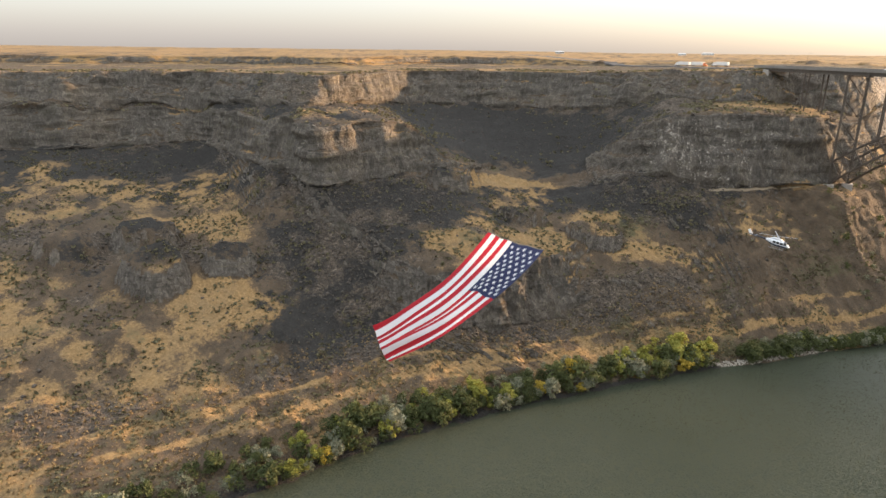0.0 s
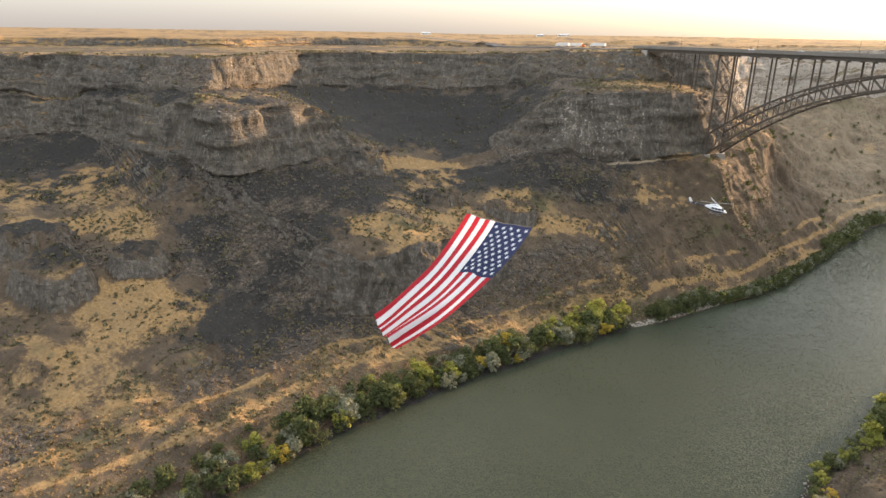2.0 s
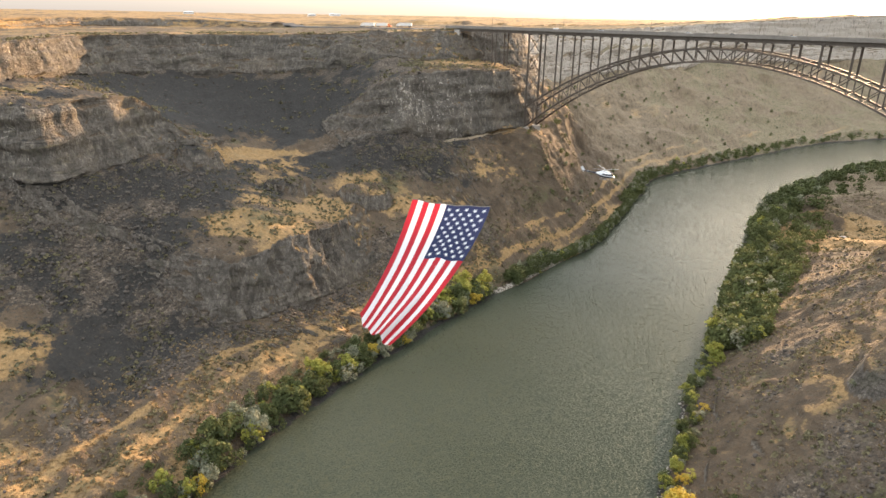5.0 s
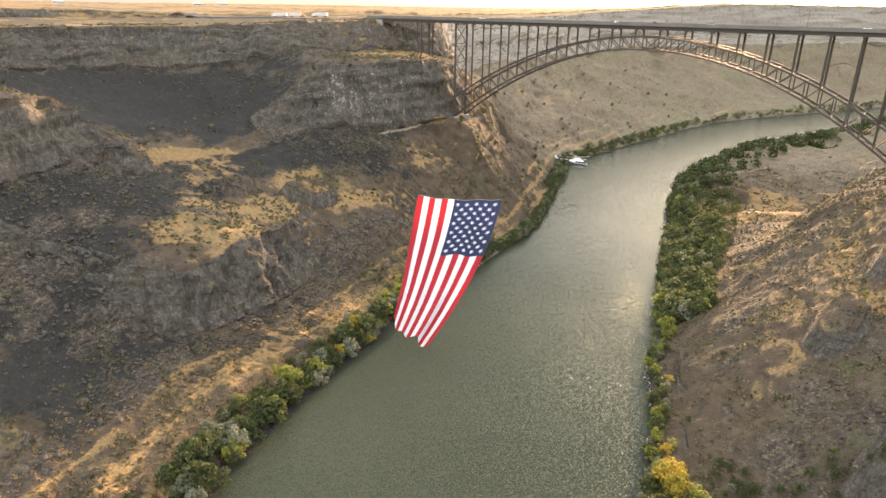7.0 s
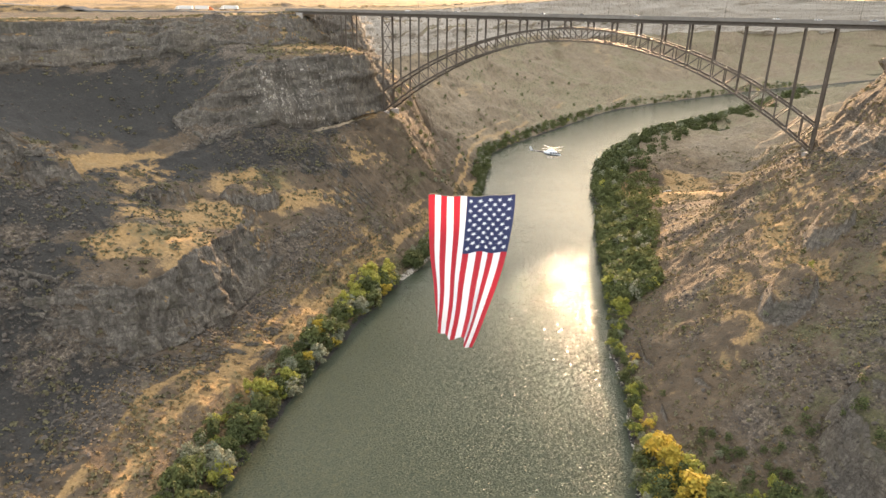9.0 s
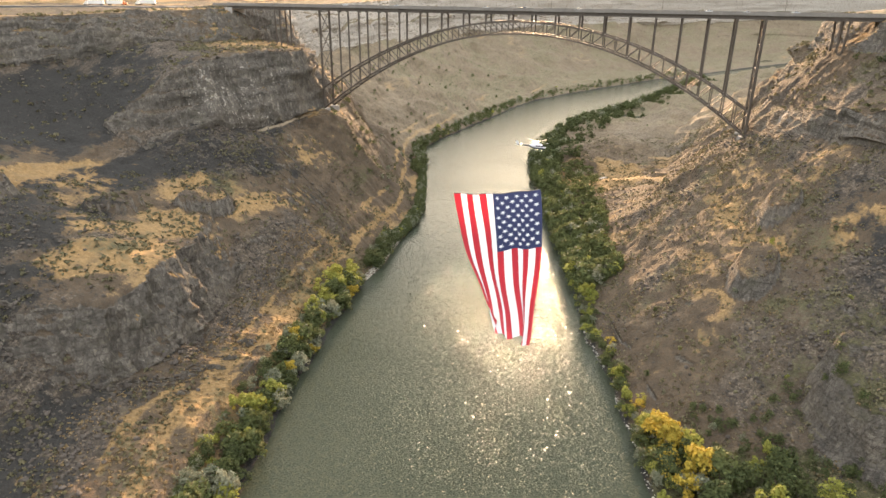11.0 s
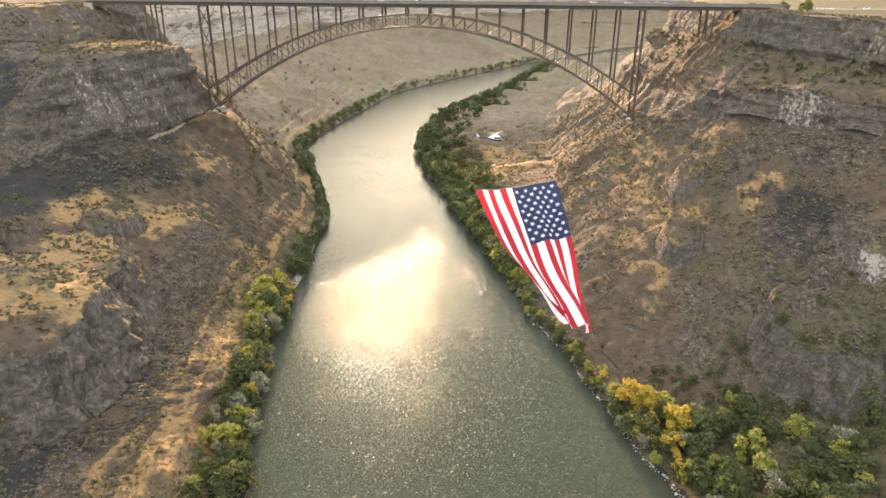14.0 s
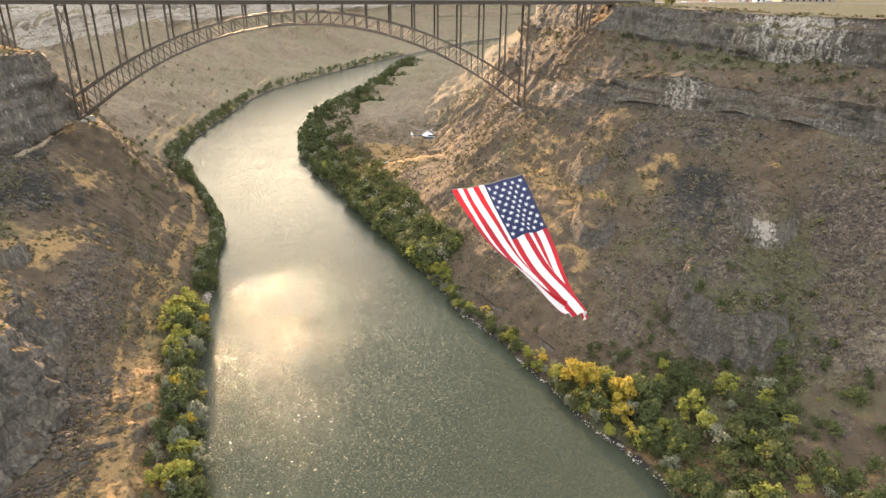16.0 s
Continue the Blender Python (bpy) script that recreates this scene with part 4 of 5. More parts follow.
    # approach bents and footings
    for d, zg in ((-36, 120), (SPAN + 43, 131)):
        for s in (-HALF, HALF):
            for o in (-1.6, 1.6):
                bm = bmesh.new()
                beam(bm, on_bridge(d + o, s, zg), on_bridge(d + o * 1.4, s, Z_UNDER), 0.9, 0.9)
                part("approach_column", bm, M_STEEL, br)
        bm = bmesh.new()
        beam(bm, on_bridge(d - 8, 0, Z_UNDER + 0.2), on_bridge(d + 8, 0, Z_UNDER + 0.2), 16, 1.0)
        part("pier_cap", bm, M_STEEL, br)
    for d in (0, SPAN):
        for s in (-HALF, HALF):
            bm = bmesh.new()
            p = on_bridge(d, s, Z_FOOT - 6)
            box(bm, (p.x - 3.4, p.y - 3.4, p.z - 8), (p.x + 3.4, p.y + 3.4, p.z + 6.3), 0.4)
            part("footing", bm, M_CONC, br, "concrete skewback footing")
    for d in (-84, SPAN + 84):
        bm = bmesh.new()
        beam(bm, on_bridge(d - 9, 0, 144.4), on_bridge(d + 9, 0, 144.4), 18, 11)
        part("abutment", bm, M_CONC, br, "concrete abutment block")
    return br


build_bridge()


# ---- the flag ----
def flag_red(name, c):
    m = plain(name, c, 0.75, 0, 0, 1.2, 0.06)
    n, l = m.node_tree.nodes, m.node_tree.links
    b = n["Principled BSDF"]
    tr = n.new("ShaderNodeBsdfTranslucent")
    tr.inputs[0].default_value = (*c, 1)
    ms = n.new("ShaderNodeMixShader")
    ms.inputs[0].default_value = 0.4
    l.new(b.outputs[0], ms.inputs[1])
    l.new(tr.outputs[0], ms.inputs[2])
    l.new(ms.outputs[0], n["Material Output"].inputs[0])
    return m


F_RED, F_WHITE, F_BLUE = flag_red("red_nylon", (0.40, 0.011, 0.022)), flag_red("white_nylon", (0.80, 0.80, 0.80)), flag_red("navy_nylon", (0.017, 0.024, 0.080))
F_TL, F_TR = Vector((-71.0, 160.0, 112.3)), Vector((-50.5, 149.0, 113.2))
F_LEN = 45.5


def flag_point(a, b):
    """a: 0 to 1 over the width from the red edge to the star corner, b: 0 to 1 down the length."""
    top = F_TL.lerp(F_TR, a)
    # streams down and away with the wind; the tail gathers in folds towards the red edge
    lean = radians(46 + 16 * b)
    out = Vector((-0.42, -0.91, 0))
    run = F_LEN * b * (0.97 + 0.05 * b * min(1.0, max(0.0, (a - 0.1) / 0.6)))
    way = out * (run * math.sin(lean)) - Vector((0, 0, 1)) * (run * math.cos(lean))
    p = top + way
    gather = 0.54 * b ** 1.5
    p = p.lerp(F_TL.lerp(F_TR, 0.18) + way, gather)
    nrm = Vector((0.22, -0.50, 0.83))
    fold = 2.1 * gather * math.sin(a * 9.0 + b * 2.0) + 0.5 * b * math.sin(b * 12 - a * 4.0) - 0.9 * math.sin(math.pi * a) * (1 - b) + (0.2 + 0.7 * b) * math.sin(a * 19 + 2.5 * b + 0.8 * math.sin(5 * b)) + 6.0 * b * b * (0.5 - a)
    return p + nrm * fold


def flag_cloth(name, a0, a1, b0, b1, na, nb, mat, parent, label):
    vs, fs = [], []
    for j in range(nb + 1):
        for i in range(na + 1):
            vs.append(flag_point(a0 + (a1 - a0) * i / na, b0 + (b1 - b0) * j / nb))
    for j in range(nb):
        for i in range(na):
            k = j * (na + 1) + i
            fs.append((k, k + 1, k + na + 2, k + na + 1))
    return mesh_object(name, vs, fs, mat, parent, True) if not label else tagged(mesh_object(name, vs, fs, mat, parent, True), label=label)


flag = empty("flag")
tagged(flag, "huge striped flag with white stars on navy, streaming over the river", "flag")
CAN = 0.40
for i in range(13):
    a0, a1 = i / 13, (i + 1) / 13
    b0 = CAN if i >= 6 else 0.0
    flag_cloth("stripe", a0, a1, b0, 1.0, 3, int(60 * (1 - b0)), F_RED if i % 2 == 0 else F_WHITE, flag, "")
flag_cloth("canton", 6 / 13, 1.0, 0.0, CAN, 14, 24, F_BLUE, flag, "navy blue canton")


def flag_star(ca, cb):
    vs = []
    c = flag_point(ca, cb)
    ea, eb = flag_point(ca + 0.01, cb) - c, flag_point(ca, cb + 0.01) - c
    n = ea.cross(eb).normalized()
    for side in (0.07, -0.07):
        for k in range(10):
            r = 0.72 if k % 2 == 0 else 0.29
            t = math.pi * k / 5 + math.pi / 2
            vs.append(flag_point(ca + r * math.cos(t) / 23.3, cb + r * math.sin(t) / F_LEN) + n * side)
        vs.append(c + n * side)
    fs = [(10, k, (k + 1) % 10) for k in range(10)] + [(21, 11 + (k + 1) % 10, 11 + k) for k in range(10)] + [(k, 11 + k, 11 + (k + 1) % 10, (k + 1) % 10) for k in range(10)]
    mesh_object("star", vs, fs, F_WHITE, flag)


for r in range(9):
    cnt = 6 if r % 2 == 0 else 5
    for k in range(cnt):
        cb = CAN * ((k + 0.5) / 6 + (0 if r % 2 == 0 else 0.5 / 6))
        flag_star(6 / 13 + (7 / 13) * (r + 1) / 10, cb)
bm = bmesh.new()
tube(bm, [flag_point(a / 12, 0) for a in range(13)], [0.12] * 13, 6)
part("top_rope", bm, M_DECK, flag, "pale rope along the upper hem")


# ---- the helicopter ----
H_WHITE = plain("white_gloss_paint", (0.72, 0.73, 0.74), 0.3, 0, 0, 0.5, 0.05)
H_DARK = plain("dark_blue_paint", (0.02, 0.024, 0.04), 0.35, 0, 0, 0.5, 0.1)
H_GLASS = plain("tinted_glass", (0.012, 0.014, 0.018), 0.08, 0, 0, 0.5, 0.1)
H_GREY = plain("grey_metal", (0.30, 0.30, 0.31), 0.4, 0.6, 0, 0.5, 0.1)


def loft_body(bm, secs, sides=16):
    """Rounded body through sections (x, z centre, half width, half height)."""
    rings = []
    for x, zc, hw, hh in secs:
        ring = []
        for k in range(sides):
            t = 2 * math.pi * k / sides
            cy, cz = math.cos(t), math.sin(t)
            ring.append(bm.verts.new((x, hw * math.copysign(abs(cy) ** 0.75, cy), zc + hh * math.copysign(abs(cz) ** 0.75, cz))))
        rings.append(ring)
    for r0, r1 in zip(rings, rings[1:]):
        for k in range(sides):
            bm.faces.new((r0[k], r0[(k + 1) % sides], r1[(k + 1) % sides], r1[k]))
    bm.faces.new(rings[0][::-1])
    bm.faces.new(rings[-1])
    bmesh.ops.recalc_face_normals(bm, faces=bm.faces)


def build_helicopter(m):
    he = empty("helicopter", m)
    tagged(he, "white and dark blue helicopter with skids hovering over the river", "helicopter")
    bm = bmesh.new()
    loft_body(bm, [(3.9, -0.35, 0.08, 0.06), (3.6, -0.3, 0.42, 0.32), (2.9, -0.1, 0.78, 0.62), (1.9, 0.1, 0.95, 0.9), (0.4, 0.15, 1.0, 0.98), (-1.2, 0.2, 0.92, 0.9), (-2.4, 0.35, 0.6, 0.62), (-3.2, 0.45, 0.36, 0.36)])
    body = part("fuselage", bm, H_WHITE, he, smooth=True)
    bm = bmesh.new()
    loft_body(bm, [(3.5, -0.46, 0.36, 0.16), (2.9, -0.45, 0.79, 0.30), (1.9, -0.42, 0.97, 0.44), (0.4, -0.40, 1.02, 0.46), (-1.2, -0.28, 0.94, 0.44), (-2.4, 0.05, 0.62, 0.34), (-3.2, 0.32, 0.38, 0.25)])
    part("belly", bm, H_DARK, body, "dark blue lower hull", True)
    for y in (-1, 1):
        for x0, x1 in ((2.35, 3.05), (1.25, 2.15), (0.2, 1.05), (-0.85, 0.0)):
            bm = bmesh.new()
            box(bm, (x0, y * 0.97 - 0.09, 0.12), (x1, y * 0.97 + 0.05, 0.72), 0.05)
            part("window", bm, H_GLASS, body)
    bm = bmesh.new()
    loft_body(bm, [(3.15, 0.15, 0.45, 0.22), (2.75, 0.38, 0.68, 0.32), (2.2, 0.62, 0.75, 0.36)])
    part("windscreen", bm, H_GLASS, body, "dark tinted windscreen", True)
    bm = bmesh.new()
    loft_body(bm, [(1.5, 1.1, 0.3, 0.15), (0.6, 1.35, 0.5, 0.32), (-0.8, 1.35, 0.5, 0.34), (-2.0, 1.0, 0.3, 0.2)])
    part("engine_cowling", bm, H_WHITE, he, smooth=True)
    bm = bmesh.new()
    tube(bm, [(-2.9, 0, 0.45), (-5.0, 0, 0.6), (-8.2, 0, 0.8)], [0.36, 0.26, 0.16], 12)
    part("tail_boom", bm, H_DARK, he, "dark blue tail boom", True)
    bm = bmesh.new()
    beam(bm, (-7.6, 0, 0.6), (-8.7, 0, 2.1), 0.12, 0.8)
    part("tail_fin", bm, H_WHITE, he)
    bm = bmesh.new()
    beam(bm, (-6.3, -1.2, 0.7), (-6.3, 1.2, 0.7), 0.55, 0.08)
    part("stabilizer", bm, H_DARK, he)
    bm = bmesh.new()
    for k in range(2):
        t = 0.6 + k * math.pi
        beam(bm, (-8.3, 0.3, 0.95), (-8.3 + 0.85 * math.cos(t), 0.3, 0.95 + 0.85 * math.sin(t)), 0.05, 0.16)
    part("tail_rotor", bm, H_GREY, he)
    bm = bmesh.new()
    tube(bm, [(0, 0, 1.5), (0, 0, 2.15)], [0.14, 0.1], 8)
    part("rotor_mast", bm, H_GREY, he)
    bm = bmesh.new()
    tube(bm, [(0, 0, 2.0), (0, 0, 2.25)], [0.3, 0.22], 10)
    part("rotor_hub", bm, H_GREY, he)
    for k in range(4):
        t = 0.5 + k * math.pi / 2
        bm = bmesh.new()
        c, s_ = math.cos(t), math.sin(t)
        beam(bm, (0.2 * c, 0.2 * s_, 2.12), (5.4 * c, 5.4 * s_, 2.28), 0.3, 0.05)
        part("rotor_blade", bm, H_GREY, he)
    for y in (-1.05, 1.05):
        bm = bmesh.new()
        tube(bm, [(2.6, y, -1.25), (2.2, y, -1.42), (-1.6, y, -1.42)], [0.06] * 3, 6)
        part("skid", bm, H_GREY, he)
        for x in (1.5, -0.9):
            bm = bmesh.new()
            tube(bm, [(x, y, -1.4), (x, y * 0.6, -0.6)], [0.05, 0.06], 6)
            part("skid_strut", bm, H_GREY, he)
    return he


build_helicopter(pose(1.5, 213, 106.4, 0, 4, -18))


# ---- places on the ground ----
def ground_at(P, U, S, s, u):
    i, j = np.searchsorted(S, s) - 1, np.searchsorted(U, u) - 1
    i, j = min(max(i, 0), len(S) - 2), min(max(j, 0), len(U) - 2)
    a, b = (s - S[i]) / (S[i + 1] - S[i]), (u - U[j]) / (U[j + 1] - U[j])
    return Vector((P[i, j] * (1 - a) + P[i + 1, j] * a) * (1 - b) + Vector(P[i, j + 1] * (1 - a) + P[i + 1, j + 1] * a) * b)


# ---- riverside trees ----
def leaf_cloud(rng, lobes, per, size, up=0.35):
    """Many small leaf sprays over the shells of uneven lobes (centre, radius)."""
    vs, fs = [], []
    for c, r in lobes:
        for _ in range(per):
            d = rng.normal(size=3)
            d /= np.linalg.norm(d)
            if d[2] < -0.55:
                d[2] *= -1
            p = np.array(c) + d * r * (0.62 + 0.48 * rng.random()) * np.array([1, 1, 0.9])
            t = np.cross(d + rng.normal(size=3) * 0.7, rng.normal(size=3))
            t /= np.linalg.norm(t)
            b = np.cross(d + rng.normal(size=3) * 0.5, t)
            b /= np.linalg.norm(b)
            k = size * (0.55 + 0.9 * rng.random())
            i = len(vs)
            vs += [p - t * k * 0.5, p + b * k * 0.42 + t * k * 0.1, p + t * k * 0.55, p - b * k * 0.4 + t * k * 0.05]
            fs += [(i, i + 1, i + 2, i + 3)]
    return vs, fs


def tree_template(seed, height, spread, mat, lobes_n, per):
    rng = np.random.default_rng(seed)
    tr = empty("tree")
    bm = bmesh.new()
    lobes = []
    stems = 3 if spread > 0.45 else 2
    for k in range(stems):
        a = 2 * math.pi * k / stems + rng.random()
        top = (math.cos(a) * height * spread * 0.35, math.sin(a) * height * spread * 0.35, height * (0.55 + 0.15 * rng.random()))
        m1 = (top[0] * 0.35, top[1] * 0.35, top[2] * 0.45)
        tube(bm, [(0.15 * math.cos(a), 0.15 * math.sin(a), -0.6), m1, top], [height * 0.022, height * 0.015, height * 0.006], 6)
        for _ in range(2):
            b = a + rng.normal() * 0.9
            e = (m1[0] + math.cos(b) * height * spread * 0.3, m1[1] + math.sin(b) * height * spread * 0.3, height * (0.45 + 0.25 * rng.random()))
            tube(bm, [m1, e], [height * 0.010, height * 0.004], 5)
    part("trunk", bm, M_BARK, tr)
    for _ in range(lobes_n):
        a, q = rng.random() * 6.283, math.sqrt(rng.random())
        z = height * (0.22 + 0.62 * rng.random())
        w = spread * height * 0.5 * (1.05 - 0.55 * abs(z / height - 0.42) * 1.6)
        lobes.append(((math.cos(a) * q * w, math.sin(a) * q * w, z), height * (0.11 + 0.09 * rng.random())))
    vs, fs = leaf_cloud(rng, lobes, per, height * 0.075)
    mesh_object("crown", vs, fs, mat, tr)
    return tr


KINDS = {
    "green": (M_GREEN, "green willow with a dense uneven crown on the river bank"),
    "olive": (M_OLIVE, "grey-green silvery olive tree on the river bank"),
    "lime": (M_LIME, "yellow-green young willow on the river bank"),
    "gold": (M_YELLOW, "willow turning golden yellow beside the river"),
}
TEMPLATES = {}
sd = 11
for kname, (mat, lab) in KINDS.items():
    TEMPLATES[kname] = []
    for h, sp, nl, per in ((7.0, 0.85, 17, 60), (5.5, 1.05, 15, 55), (9.0, 0.62, 20, 60)):
        sd += 1
        t = tree_template(sd, h, sp, mat, nl, per)
        tagged(t, lab, "tree", "trees along the river banks")
        t.matrix_basis = pose(0, 0, -60)
        TEMPLATES[kname].append(t)

trng = np.random.default_rng(5)
USED = set()


def plant(kname, pos, scale, which=None):
    ts = TEMPLATES[kname]
    i = int(trng.integers(len(ts))) if which is None else which
    t = ts[i]
    m = Matrix.Translation(pos) @ Matrix.Rotation(trng.random() * 6.283, 4, "Z")
    if (kname, i) in USED:
        t = copy_thing(t, m)
    else:
        USED.add((kname, i))
        t.matrix_basis = m
    t.scale = (scale * (0.9 + 0.25 * trng.random()), scale * (0.9 + 0.25 * trng.random()), scale * (0.85 + 0.3 * trng.random()))
    return t


def pick(weights):
    return str(trng.choice(["green", "olive", "lime", "gold"], p=weights))


def belt(P, U, S, s0, s1, count, u0, u1, size, weights):
    for k in range(count):
        s = s0 + (s1 - s0) * (k + trng.random()) / count
        u = u0 + (u1 - u0) * trng.random()
        plant(pick(weights), ground_at(P, U, S, s, u), size * (0.65 + 0.6 * trng.random()))


def grove(name, label, P, U, S, s0, s1, count, u0, u1, size, weights, thin=2):
    """Woods too many to tell apart, as one leafy mass of the same trees."""
    V, F, mats, n = [], [], [], 0
    for k in range(count):
        s = s0 + (s1 - s0) * (k + trng.random()) / count
        pos = ground_at(P, U, S, s, u0 + (u1 - u0) * trng.random())
        kname = pick(weights)
        crown = next(c for c in TEMPLATES[kname][int(trng.integers(3))].children if c.name.startswith("crown")).data
        co = np.empty(len(crown.vertices) * 3)
        crown.vertices.foreach_get("co", co)
        co = co.reshape(-1, 4, 3)[::thin]
        mean = co.mean(1, keepdims=True)
        co = (mean + (co - mean) * (thin / 2) ** 0.5).reshape(-1, 3)
        a, z = trng.random() * 6.283, size * (0.65 + 0.6 * trng.random())
        c, d = math.cos(a), math.sin(a)
        co = np.stack([co[:, 0] * c - co[:, 1] * d, co[:, 0] * d + co[:, 1] * c, co[:, 2]], 1) * z + np.array(pos)
        V.append(co)
        mats.append(np.full(len(co) // 4, list(KINDS).index(kname)))
    V = np.concatenate(V)
    ob = mesh_object(name, V, np.arange(len(V)).reshape(-1, 4).tolist(), M_GREEN)
    for k in list(KINDS)[1:]:
        ob.data.materials.append(KINDS[k][0])
    ob.data.polygons.foreach_set("material_index", np.concatenate(mats).astype(np.int32))
    return tagged(ob, label, "trees", kind="stuff")


N, S_ = (PN, UN, SN), (PS, US, SS)
belt(*N, 2.4, 5.0, 44, 1.00, 1.7, 1.25, [0.36, 0.40, 0.16, 0.08])
belt(*N, 5.0, 10.2, 90, 1.00, 1.6, 1.3, [0.50, 0.26, 0.17, 0.07])
belt(*N, 3.0, 10.0, 30, 1.5, 1.95, 0.6, [0.50, 0.38, 0.10, 0.02])
belt(*N, 9.4, 10.4, 8, 1.1, 1.9, 1.6, [0.30, 0.0, 0.65, 0.05])
belt(*S_, 2.0, 5.4, 56, 1.1, 2.6, 1.3, [0.68, 0.06, 0.22, 0.04])
for gx, gy, gk in ((17, 149, 1.25), (6, 134, 1.35), (11, 127, 1.5), (2, 124, 1.2), (18, 136, 1.1), (14, 141, 1.2), (-6, 116, 1.0)):
    plant("gold", Vector((gx, gy, 3.2)), gk * 1.3)
belt(*S_, 5.4, 6.4, 5, 1.05, 1.7, 1.0, [0.12, 0.0, 0.48, 0.40])
belt(*S_, 5.6, 10.5, 44, 1.0, 1.6, 0.85, [0.40, 0.10, 0.38, 0.12])
belt(*S_, 9.0, 10.3, 8, 8.15, 8.6, 0.75, [0.7, 0.2, 0.1, 0.0])
grove("riverside_brush", "dense green willow brush lining the north bank", *N, 2.3, 10.3, 230, 0.98, 1.75, 0.85, [0.55, 0.35, 0.10, 0.0])
grove("riverside_brush", "dense green willow thicket on the south bank", *S_, 1.6, 5.6, 190, 1.0, 2.8, 1.15, [0.74, 0.08, 0.18, 0.0])
grove("riverside_brush", "low willow brush along the south shore", *S_, 5.4, 10.0, 80, 0.98, 1.45, 0.6, [0.6, 0.2, 0.2, 0.0])
grove("riverside_woods", "dark green woods where the north bank bends", *N, 10.9, 12.4, 90, 1.0, 1.7, 1.0, [0.80, 0.15, 0.05, 0.0])
grove("riverside_woods", "dark green brush along the far north bank", *N, 12.4, 15.5, 420, 0.95, 1.45, 0.68, [0.75, 0.22, 0.03, 0.0], 6)
grove("riverside_woods", "dark green brush along the distant north bank", *N, 15.5, 21.0, 520, 0.98, 2.0, 0.85, [0.75, 0.22, 0.03, 0.0], 8)
grove("riverside_woods", "dense dark green woods along the south bank", *S_, 9.2, 13.2, 720, 0.98, 2.35, 1.15, [0.93, 0.05, 0.02, 0.0], 5)
grove("riverside_woods", "dark green woods along the far south bank", *S_, 13.2, 17.0, 700, 0.98, 2.3, 1.3, [0.94, 0.06, 0.0, 0.0], 8)
grove("slope_brush", "dark brush dotted over the far north slopes", *N, 13.6, 19.0, 170, 2.2, 4.7, 0.55, [0.8, 0.2, 0.0, 0.0], 8)
grove("slope_brush", "olive-green brush on the south slopes", *S_, 3.0, 16.0, 80, 2.0, 4.6, 0.38, [0.55, 0.4, 0.05, 0.0])
grove("slope_brush", "dark green brush filling a draw on the south slope", *S_, 3.4, 6.3, 170, 2.2, 3.6, 0.5, [0.92, 0.08, 0.0, 0.0], 3)
grove("riverside_brush", "dense green willows at the foot of the south slope", *S_, 1.2, 4.5, 150, 1.7, 3.3, 0.9, [0.76, 0.08, 0.16, 0.0], 3)
grove("cliff_brush", "green brush growing on the south cliff ledges", *S_, 3.5, 9.5, 70, 5.9, 7.0, 0.5, [0.7, 0.3, 0.0, 0.0])


# ---- sagebrush and loose stones ----
def scatter(P, col, seed, count, s_rows, u_cols, weight):
    """Random places on the sheet, in numbers that follow the weight of each grid cell."""
    rng = np.random.default_rng(seed)
    sub = P[s_rows[0]:s_rows[1], u_cols[0]:u_cols[1]]
    d1, d2 = np.diff(sub, axis=0)[:, :-1], np.diff(sub, axis=1)[:-1]
    area = np.linalg.norm(np.cross(d1, d2), axis=2)
    w = (area * weight(sub, col[s_rows[0]:s_rows[1], u_cols[0]:u_cols[1]])[:-1, :-1]).reshape(-1)
    pickd = rng.choice(len(w), count, p=w / w.sum())
    i, j = np.unravel_index(pickd, area.shape)
    a, b = rng.random((2, count, 1))
    return sub[i, j] + d1[i, j] * a + d2[i, j] * b, rng


def rows_of(S, s0, s1):
    return int(np.searchsorted(S, s0)), int(np.searchsorted(S, s1))


def cols_of(U, u0, u1):
    return int(np.searchsorted(U, u0)), int(np.searchsorted(U, u1))


def stones(name, pts, rng, lo, hi, mat, label, parent=None):
    g = (1 + 5 ** 0.5) / 2
    ico = np.array([(-1, g, 0), (1, g, 0), (-1, -g, 0), (1, -g, 0), (0, -1, g), (0, 1, g), (0, -1, -g), (0, 1, -g), (g, 0, -1), (g, 0, 1), (-g, 0, -1), (-g, 0, 1)]) / (1 + g * g) ** 0.5
    tri = np.array([(0, 11, 5), (0, 5, 1), (0, 1, 7), (0, 7, 10), (0, 10, 11), (1, 5, 9), (5, 11, 4), (11, 10, 2), (10, 7, 6), (7, 1, 8), (3, 9, 4), (3, 4, 2), (3, 2, 6), (3, 6, 8), (3, 8, 9), (4, 9, 5), (2, 4, 11), (6, 2, 10), (8, 6, 7), (9, 8, 1)])
    n = len(pts)
    size = lo * (hi / lo) ** (rng.random(n) ** 3.0)
    axes = 0.65 + 0.7 * rng.random((n, 1, 3))
    rough = 0.6 + 0.7 * rng.random((n, 12, 1))
    V = ico[None] * axes * rough * (size[:, None, None] * 0.5)
    t = rng.random(n) * 6.283
    c, s = np.cos(t)[:, None], np.sin(t)[:, None]
    V = np.stack([V[..., 0] * c - V[..., 1] * s, V[..., 0] * s + V[..., 1] * c, V[..., 2] * 0.8], -1) + pts[:, None]
    V[..., 2] += (size * 0.12)[:, None]
    F = (tri[None] + (np.arange(n) * 12)[:, None, None]).reshape(-1, 3)
    ob = mesh_object(name, V.reshape(-1, 3), F.tolist(), mat)
    return tagged(ob, label, "stones", kind="stuff")


